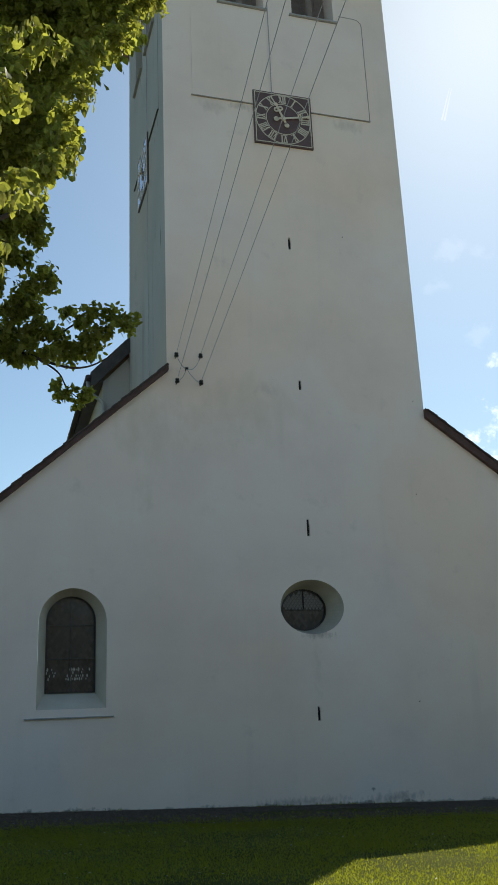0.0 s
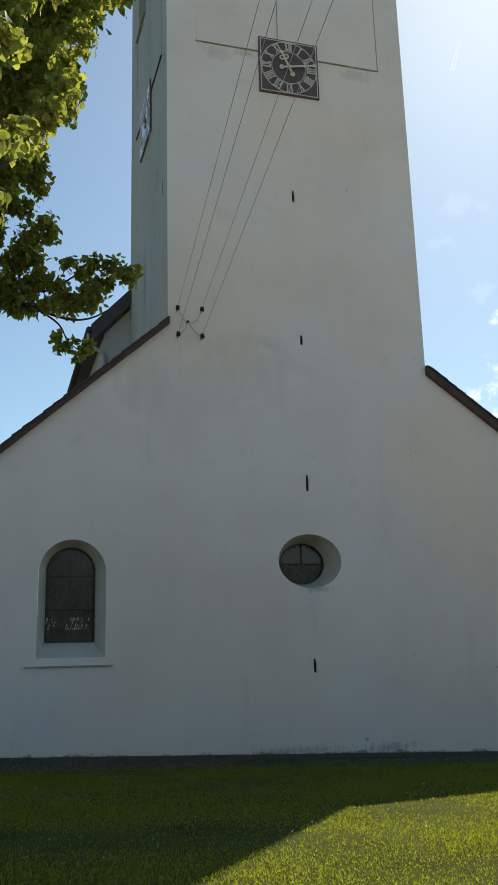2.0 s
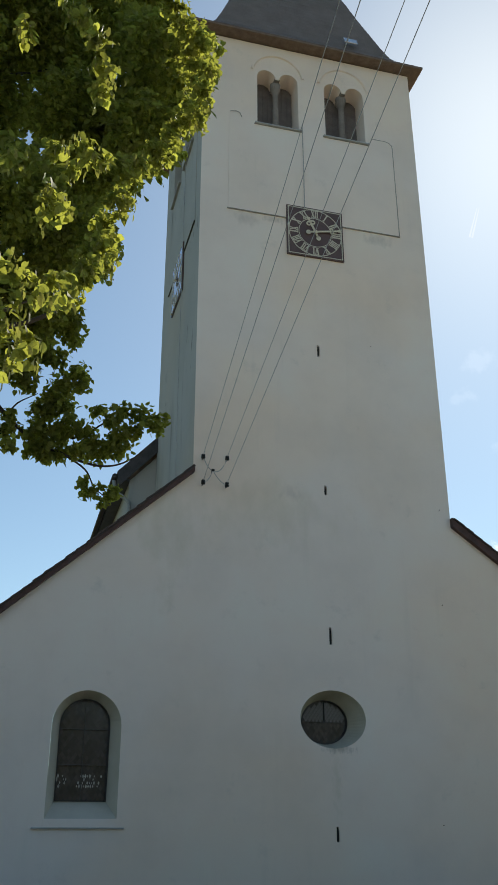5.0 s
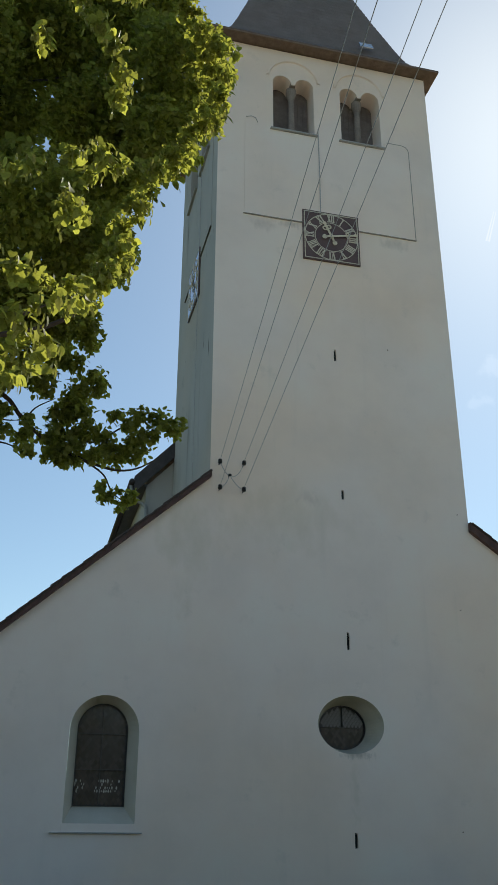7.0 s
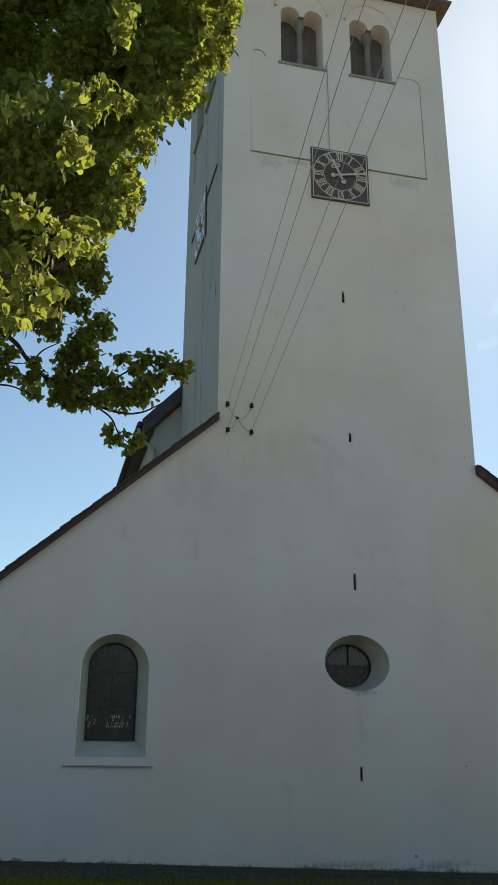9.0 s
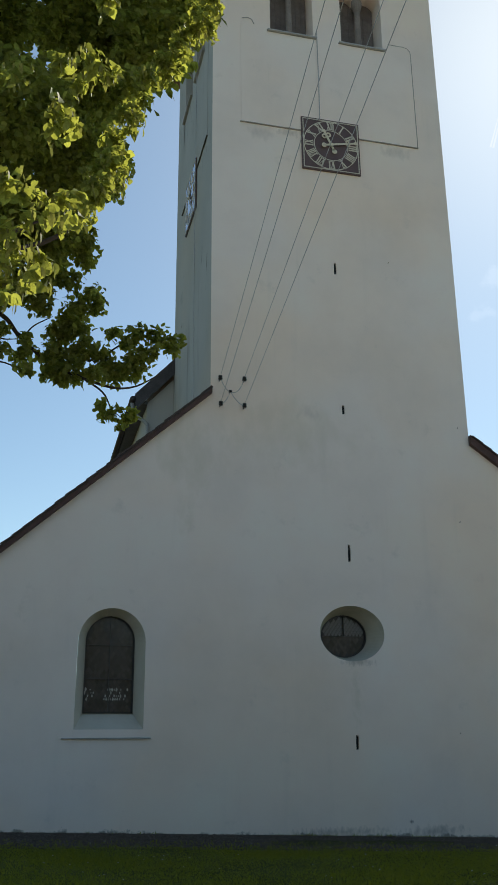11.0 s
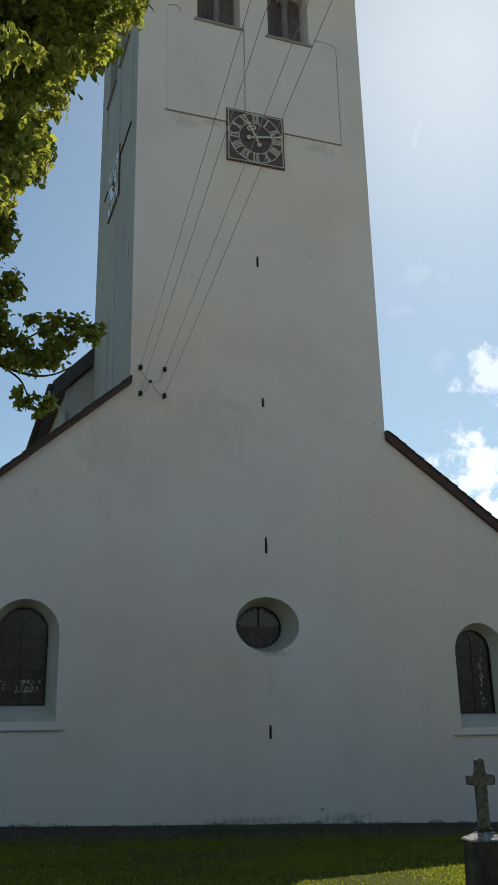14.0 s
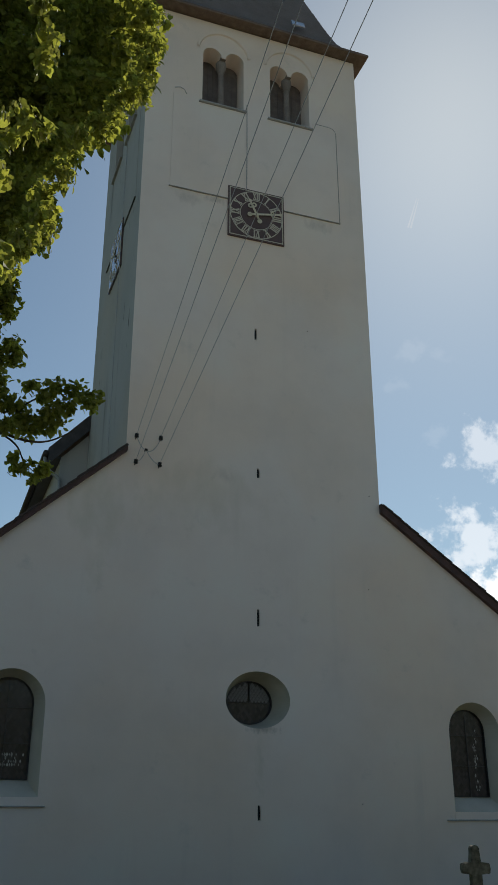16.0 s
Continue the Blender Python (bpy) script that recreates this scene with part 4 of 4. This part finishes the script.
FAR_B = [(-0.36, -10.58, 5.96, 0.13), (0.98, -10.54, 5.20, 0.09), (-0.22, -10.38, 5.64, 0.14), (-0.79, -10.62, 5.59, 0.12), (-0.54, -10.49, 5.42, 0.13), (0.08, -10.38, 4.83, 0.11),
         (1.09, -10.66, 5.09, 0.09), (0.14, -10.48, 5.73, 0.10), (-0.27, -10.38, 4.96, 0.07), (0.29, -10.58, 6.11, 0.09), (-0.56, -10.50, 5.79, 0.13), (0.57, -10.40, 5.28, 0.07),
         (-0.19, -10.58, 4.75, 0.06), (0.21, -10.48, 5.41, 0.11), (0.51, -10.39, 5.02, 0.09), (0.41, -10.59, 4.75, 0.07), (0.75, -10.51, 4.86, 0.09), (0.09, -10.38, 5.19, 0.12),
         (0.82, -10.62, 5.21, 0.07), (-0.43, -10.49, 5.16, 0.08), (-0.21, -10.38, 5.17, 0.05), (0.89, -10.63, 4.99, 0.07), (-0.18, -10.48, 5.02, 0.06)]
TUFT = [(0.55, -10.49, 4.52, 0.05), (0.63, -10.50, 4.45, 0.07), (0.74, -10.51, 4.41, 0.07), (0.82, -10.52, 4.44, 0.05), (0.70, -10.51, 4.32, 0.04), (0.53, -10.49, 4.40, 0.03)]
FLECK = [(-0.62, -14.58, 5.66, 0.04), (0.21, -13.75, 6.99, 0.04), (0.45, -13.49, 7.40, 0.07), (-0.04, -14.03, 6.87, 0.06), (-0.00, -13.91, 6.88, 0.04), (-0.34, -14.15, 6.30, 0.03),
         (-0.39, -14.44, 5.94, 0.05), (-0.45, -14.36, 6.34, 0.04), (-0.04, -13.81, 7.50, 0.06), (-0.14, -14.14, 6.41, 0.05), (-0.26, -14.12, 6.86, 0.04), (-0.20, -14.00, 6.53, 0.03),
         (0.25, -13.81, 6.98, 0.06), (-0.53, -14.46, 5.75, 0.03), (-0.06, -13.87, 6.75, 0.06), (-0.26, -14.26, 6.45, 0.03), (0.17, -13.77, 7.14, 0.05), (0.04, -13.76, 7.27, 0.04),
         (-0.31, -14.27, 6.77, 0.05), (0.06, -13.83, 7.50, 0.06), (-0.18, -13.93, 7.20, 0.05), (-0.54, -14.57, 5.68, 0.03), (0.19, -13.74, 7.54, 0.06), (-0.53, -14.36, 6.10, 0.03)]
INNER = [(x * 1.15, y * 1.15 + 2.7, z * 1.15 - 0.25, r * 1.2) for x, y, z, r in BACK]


def clump_leaves(rng, clumps, per_m2, size, flat=0.85):
    """Leaves in twig-like sprays through the clumps, more of them near the outside."""
    cs, ax, up, sz = [], [], [], []
    for x, y, z, r in clumps:
        n = int(per_m2 * 4 * math.pi * r * r) + 6
        twigs = max(4, n // 9)
        d = rng.normal(size=(twigs, 3))
        d /= np.linalg.norm(d, axis=1)[:, None]
        tip = np.array((x, y, z)) + d * r * np.array((1, 1, flat)) * rng.uniform(0.55, 1.12, (twigs, 1))
        dirs = d * 0.6 + rng.normal(size=(twigs, 3)) * 0.5 + np.array((0.1, -0.1, -0.15))
        dirs /= np.linalg.norm(dirs, axis=1)[:, None]
        k = rng.integers(0, twigs, n)
        along = rng.uniform(-1.7, 0.3, n) * size
        c = tip[k] + dirs[k] * along[:, None] + rng.normal(size=(n, 3)) * size * 0.35
        a = dirs[k] * 0.5 + rng.normal(size=(n, 3)) * 0.55 + np.array((0, 0, -0.45))
        a /= np.linalg.norm(a, axis=1)[:, None]
        u = np.array((0.15, -0.45, 0.75)) + rng.normal(size=(n, 3)) * 0.55
        cs.append(c), ax.append(a), up.append(u), sz.append(size * rng.uniform(0.55, 1.2, n))
    return np.concatenate(cs), np.concatenate(ax), np.concatenate(up), np.concatenate(sz)


def linden():
    rng = np.random.default_rng(7)
    tree = thing("linden_tree", "leafy linden tree in bloom with overhanging branches", "tree")
    base = Vector((-3.4, -12.6, ground_z(-3.4, -12.6) - 0.05))
    trunk = [base + Vector(p) for p in ((0, 0, 0), (0.03, 0.02, 0.6), (0.06, 0.0, 1.6), (0.02, -0.05, 3.0), (0.1, -0.1, 4.6), (0.2, -0.1, 6.4), (0.35, -0.2, 8.2))]
    part("trunk", merge(tube(trunk, 0.32, 0.10, 14), tube([base, base + Vector((0.02, 0.01, 0.35))], 0.42, 0.32, 14)), BARK, tree, "", True)
    limbs = [
        ((-3.35, -12.65, 3.4), (-2.2, -11.4, 4.9), (-0.75, -10.4, 5.46), (-0.40, -10.38, 5.35), (-0.23, -10.37, 5.16), (0.04, -10.37, 4.93), (0.30, -10.37, 4.82), (0.60, -10.39, 4.73), (0.80, -10.41, 4.74), (0.97, -10.43, 4.83), (1.06, -10.45, 4.91)),
        ((-3.3, -12.7, 3.8), (-2.0, -13.0, 4.1), (-0.77, -13.30, 4.2), (-0.05, -13.40, 4.35), (0.25, -13.4, 4.7), (0.40, -13.42, 5.2)),
        ((-3.35, -12.65, 2.9), (-1.7, -13.9, 3.3), (-0.65, -14.42, 3.5), (-0.25, -14.62, 3.6), (-0.02, -14.62, 3.75)),
        ((-3.2, -12.7, 6.0), (-1.6, -11.0, 8.2), (-0.4, -10.2, 9.4), (0.4, -10.2, 9.9)),
    ]
    for l in limbs:
        part("limb", tube(smooth_line(l), 0.030, 0.003, 8), BARK, tree, "", True)
    twigs = [
        ((-0.20, -10.37, 5.13), (-0.12, -10.37, 5.27), (0.05, -10.37, 5.39)),
        ((0.39, -10.38, 4.97), (0.53, -10.39, 5.04), (0.70, -10.4, 5.17), (0.88, -10.42, 5.24), (1.03, -10.44, 5.23)),
        ((0.30, -10.38, 4.83), (0.53, -10.39, 4.68), (0.62, -10.4, 4.52), (0.74, -10.37, 4.43)),
        ((0.32, -10.38, 5.13), (0.42, -10.38, 5.14), (0.51, -10.39, 5.04)),
        ((-0.58, -10.39, 4.88), (-0.34, -10.37, 4.89), (-0.09, -10.37, 4.78)),
        ((0.42, -10.38, 5.20), (0.37, -10.38, 5.22), (0.32, -10.38, 5.16), (0.15, -10.37, 5.02)),
        ((-0.65, -10.40, 5.2), (-0.40, -10.38, 5.12), (-0.25, -10.37, 5.13)),
    ]
    for l in twigs:
        part("twig", tube(smooth_line(l), 0.011, 0.003, 6), BARK, tree, "", True)
    full, plain = (LEAF_SHAPE, LEAF_FACES), (PLAIN_SHAPE, PLAIN_FACES)
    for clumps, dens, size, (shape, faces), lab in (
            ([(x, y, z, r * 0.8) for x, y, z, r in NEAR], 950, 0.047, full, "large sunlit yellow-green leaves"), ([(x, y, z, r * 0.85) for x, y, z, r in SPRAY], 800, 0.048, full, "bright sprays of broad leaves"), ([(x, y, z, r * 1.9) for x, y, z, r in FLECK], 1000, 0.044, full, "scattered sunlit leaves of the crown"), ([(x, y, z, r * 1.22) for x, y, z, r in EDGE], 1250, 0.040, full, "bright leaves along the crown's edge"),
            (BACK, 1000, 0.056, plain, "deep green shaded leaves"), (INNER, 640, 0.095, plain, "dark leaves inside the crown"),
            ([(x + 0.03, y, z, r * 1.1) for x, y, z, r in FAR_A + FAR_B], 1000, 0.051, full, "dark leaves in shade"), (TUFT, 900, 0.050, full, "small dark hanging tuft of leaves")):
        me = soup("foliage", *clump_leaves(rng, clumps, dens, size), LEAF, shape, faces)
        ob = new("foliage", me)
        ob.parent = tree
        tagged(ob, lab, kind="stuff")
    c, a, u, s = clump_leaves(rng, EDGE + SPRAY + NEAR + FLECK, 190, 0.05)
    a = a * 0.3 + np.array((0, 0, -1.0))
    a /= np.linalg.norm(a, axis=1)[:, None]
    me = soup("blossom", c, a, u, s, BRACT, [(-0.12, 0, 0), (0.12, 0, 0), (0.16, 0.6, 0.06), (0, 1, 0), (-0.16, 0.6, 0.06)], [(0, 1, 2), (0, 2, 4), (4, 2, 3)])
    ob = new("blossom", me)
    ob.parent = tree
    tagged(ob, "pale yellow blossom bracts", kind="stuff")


linden()


# ---- lawn details ----
def lawn():
    rng = np.random.default_rng(3)
    n = 480000
    x, y = rng.uniform(-2.2, 10.5, n), -12.3 + 9.65 * rng.random(n) ** 1.15
    clump = np.array([noise.noise((px * 1.3, py * 1.3, 4.0)) for px, py in zip(x[::8], y[::8])]).repeat(8)[:n]
    h = (0.017 + 0.028 * rng.random(n) ** 2) * (1 + 0.5 * clump)
    z = -0.037 * np.clip(x - 5.6, -9, 9) - 0.012
    c = np.stack([x, y, z], 1)
    lean = rng.normal(size=(n, 3)) * np.array((0.5, 0.5, 0.1)) + np.array((0, 0, 1.0))
    lean /= np.linalg.norm(lean, axis=1)[:, None]
    up = rng.normal(size=(n, 3)) * np.array((1, 1, 0.1))
    me = soup("grass", c, lean, up, h, BLADE, [(-0.14, 0, 0), (0.14, 0, 0), (0.11, 0.6, 0.06), (0, 1.0, 0.2), (-0.11, 0.6, 0.06)], [(0, 1, 2), (0, 2, 4), (4, 2, 3)])
    tagged(new("grass", me), "short mown green grass of the churchyard lawn", "grass", kind="stuff")
    # thin tufts that creep into the gravel, and weeds along the foot of the wall
    k = 5000
    tx, ty = rng.uniform(-2.0, 10.5, k), -2.75 + 1.3 * rng.random(k) ** 2.4
    spots = [(5.05, 0.2, 30), (5.5, 0.25, 50), (5.95, 0.12, 30), (6.55, 0.10, 40), (6.85, 0.12, 40), (7.25, 0.05, 30), (7.85, 0.12, 40), (8.25, 0.15, 25), (2.2, 0.4, 20), (9.6, 0.4, 20)]
    wx = np.concatenate([rng.normal(a, b, int(q)) for a, b, q in spots])
    wy = rng.uniform(-0.14, -0.03, len(wx))
    tx, ty = np.concatenate([tx, wx]), np.concatenate([ty, wy])
    th = np.concatenate([0.018 + 0.03 * rng.random(k), 0.02 + 0.05 * rng.random(len(wx)) ** 2])
    tl = rng.normal(size=(len(tx), 3)) * np.array((0.5, 0.35, 0.1)) + np.array((0, -0.1, 1.0))
    tl /= np.linalg.norm(tl, axis=1)[:, None]
    me = soup("weeds", np.stack([tx, ty, -0.037 * np.clip(tx - 5.6, -9, 9) + 0.002], 1), tl, rng.normal(size=(len(tx), 3)), th, BLADE, [(-0.14, 0, 0), (0.14, 0, 0), (0.11, 0.6, 0.06), (0, 1.0, 0.2), (-0.11, 0.6, 0.06)], [(0, 1, 2), (0, 2, 4), (4, 2, 3)])
    tagged(new("weeds", me), "thin dark weeds along the church wall", "weeds", kind="stuff")
    # daisies
    m = 150
    dx, dy = rng.uniform(-1, 10.5, m), rng.uniform(-10.8, -2.0, m)
    dc = np.stack([dx, dy, -0.037 * (dx - 5.6) + 0.055], 1)
    ax = rng.normal(size=(m, 3)) * 0.3 + np.array((1, 0, 0))
    ax /= np.linalg.norm(ax, axis=1)[:, None]
    pet = [(0.5 * math.cos(k * math.pi / 4), 0.5 * math.sin(k * math.pi / 4), 0) for k in range(8)] + [(0, 0, 0.12)]
    me = soup("daisies", dc, ax, np.tile((0, 0.2, 1.0), (m, 1)), np.full(m, 0.026), DAISY, pet, [(k, (k + 1) % 8, 8) for k in range(8)])
    tagged(new("daisies", me), "small white daisies scattered in the grass", "flowers", kind="stuff")


DAISY = varied("daisy_petals", (0.7, 0.7, 0.66), (0.8, 0.8, 0.78), 5, 0.7, 0, 0.0, 30)
lawn()


def drip_strip():
    """Gravel in a shallow strip along the foot of the wall."""
    rng = np.random.default_rng(9)
    bm = bmesh.new()
    xs = [-2.4 + 0.5 * i for i in range(37)]
    vs = [[bm.verts.new((x, y, ground_z(x, y) + dz)) for x in xs] for y, dz in ((-2.85, -0.02), (-2.75, 0.005), (-0.002, 0.006))]
    for j in range(2):
        for i in range(len(xs) - 1):
            bm.faces.new((vs[j][i], vs[j][i + 1], vs[j + 1][i + 1], vs[j + 1][i]))
    tagged(new("drip_strip", mesh_of("drip_strip", bm, GRAVEL)), "dark gravel strip along the church wall", "gravel", kind="structure")
    n = 28000
    x, y = rng.uniform(-2, 13, n), rng.uniform(-2.8, -0.02, n)
    c = np.stack([x, y, -0.037 * np.clip(x - 5.6, -9, 9) + 0.006], 1)
    ax = rng.normal(size=(n, 3))
    ax /= np.linalg.norm(ax, axis=1)[:, None]
    peb = [(-0.5, 0, 0), (0.5, 0, 0), (0, -0.5, 0), (0, 0.5, 0), (0, 0, -0.35), (0, 0, 0.35)]
    fc = [(0, 2, 5), (2, 1, 5), (1, 3, 5), (3, 0, 5), (2, 0, 4), (1, 2, 4), (3, 1, 4), (0, 3, 4)]
    me = soup("gravel", c, ax, rng.normal(size=(n, 3)), rng.uniform(0.015, 0.04, n), GRAVEL, peb, fc)
    tagged(new("gravel", me), "dark grey pebbles in the drip strip", "gravel", kind="stuff")


drip_strip()


# ---- unseen trees and bank, added for the window reflections ----
def mirror_trees():
    """An unseen tree line and bank opposite the church, added so the windows mirror dark."""
    rng = np.random.default_rng(21)
    clumps = [(x, -55 + rng.uniform(-4, 4), rng.uniform(2.0, 11.0), rng.uniform(2.4, 3.6)) for x in np.arange(-70, 60, 1.3)]
    me = soup("mirror_tree_line", *clump_leaves(rng, clumps, 9, 0.55), LEAF)
    bank = bmesh.new()
    pts = [(x, 3.0 + 2.4 * noise.noise((x * 0.13, 0, 0)) + 6.5) for x in np.arange(-80, 80.1, 2.0)]
    vs = [[bank.verts.new((x, y, z)) for x, z in [(px, -0.3 if k == 0 else pz) for px, pz in pts]] for k, y in ((0, -60.0), (1, -61.0))]
    for i in range(len(pts) - 1):
        bank.faces.new((vs[0][i], vs[0][i + 1], vs[1][i + 1], vs[1][i]))
    tagged(new("backdrop_mirror_bank", mesh_of("backdrop_mirror_bank", bank, TURF)), "unseen dark bank added to darken the window reflections", "hedge", kind="structure")
    tagged(new("mirror_tree_line", me), "unseen dark green trees added to darken the window reflections", "trees", kind="stuff")


mirror_trees()


def contrail():
    """A short vapour trail, very far off."""
    m = Mat("vapour", 1.0, 0, 0)
    em = m.t.nodes.new("ShaderNodeEmission")
    em.inputs["Strength"].default_value = 0.9
    tr = m.t.nodes.new("ShaderNodeBsdfTransparent")
    mx = m.t.nodes.new("ShaderNodeMixShader")
    mx.inputs[0].default_value = 0.3
    m.t.links.new(tr.outputs[0], mx.inputs[1])
    m.t.links.new(em.outputs[0], mx.inputs[2])
    m.t.links.new(mx.outputs[0], m.t.nodes["Material Output"].inputs["Surface"])
    bm = bmesh.new()
    a, b = Vector((0.433, 0.664, 0.609)), Vector((0.433, 0.685, 0.586))
    across = (b - a).cross(a).normalized()
    for off in (-2.2, 2.2):
        q = [a * 2000 + across * (off - 0.5), a * 2000 + across * (off + 0.5), b * 2000 + across * (off * 1.3 + 2.0), b * 2000 + across * (off * 1.3 - 2.0)]
        bm.faces.new([bm.verts.new(p) for p in q])
    tagged(new("backdrop_contrail", mesh_of("backdrop_contrail", bm, m.m)), "thin white vapour trail in the sky", "contrail", kind="structure")


contrail()


# ---- small iron hooks in the render ----
RUST = varied("rusty_iron", (0.11, 0.065, 0.05), (0.20, 0.12, 0.09), 20, 0.8, 0.2, 0.3, 90)
for hx, hz in ((8.02, 12.86), (9.49, 8.66), (9.35, 6.40), (8.95, 1.87)):
    hook = thing("wall_hook", "small rusty iron hook in the render", "hook", "hooks in the facade", (hx, 0, hz))
    part("shank", tube([(0, 0.02, 0), (0, -0.03, 0), (0, -0.034, 0.014)], 0.009, 0.006, 6), RUST, hook)
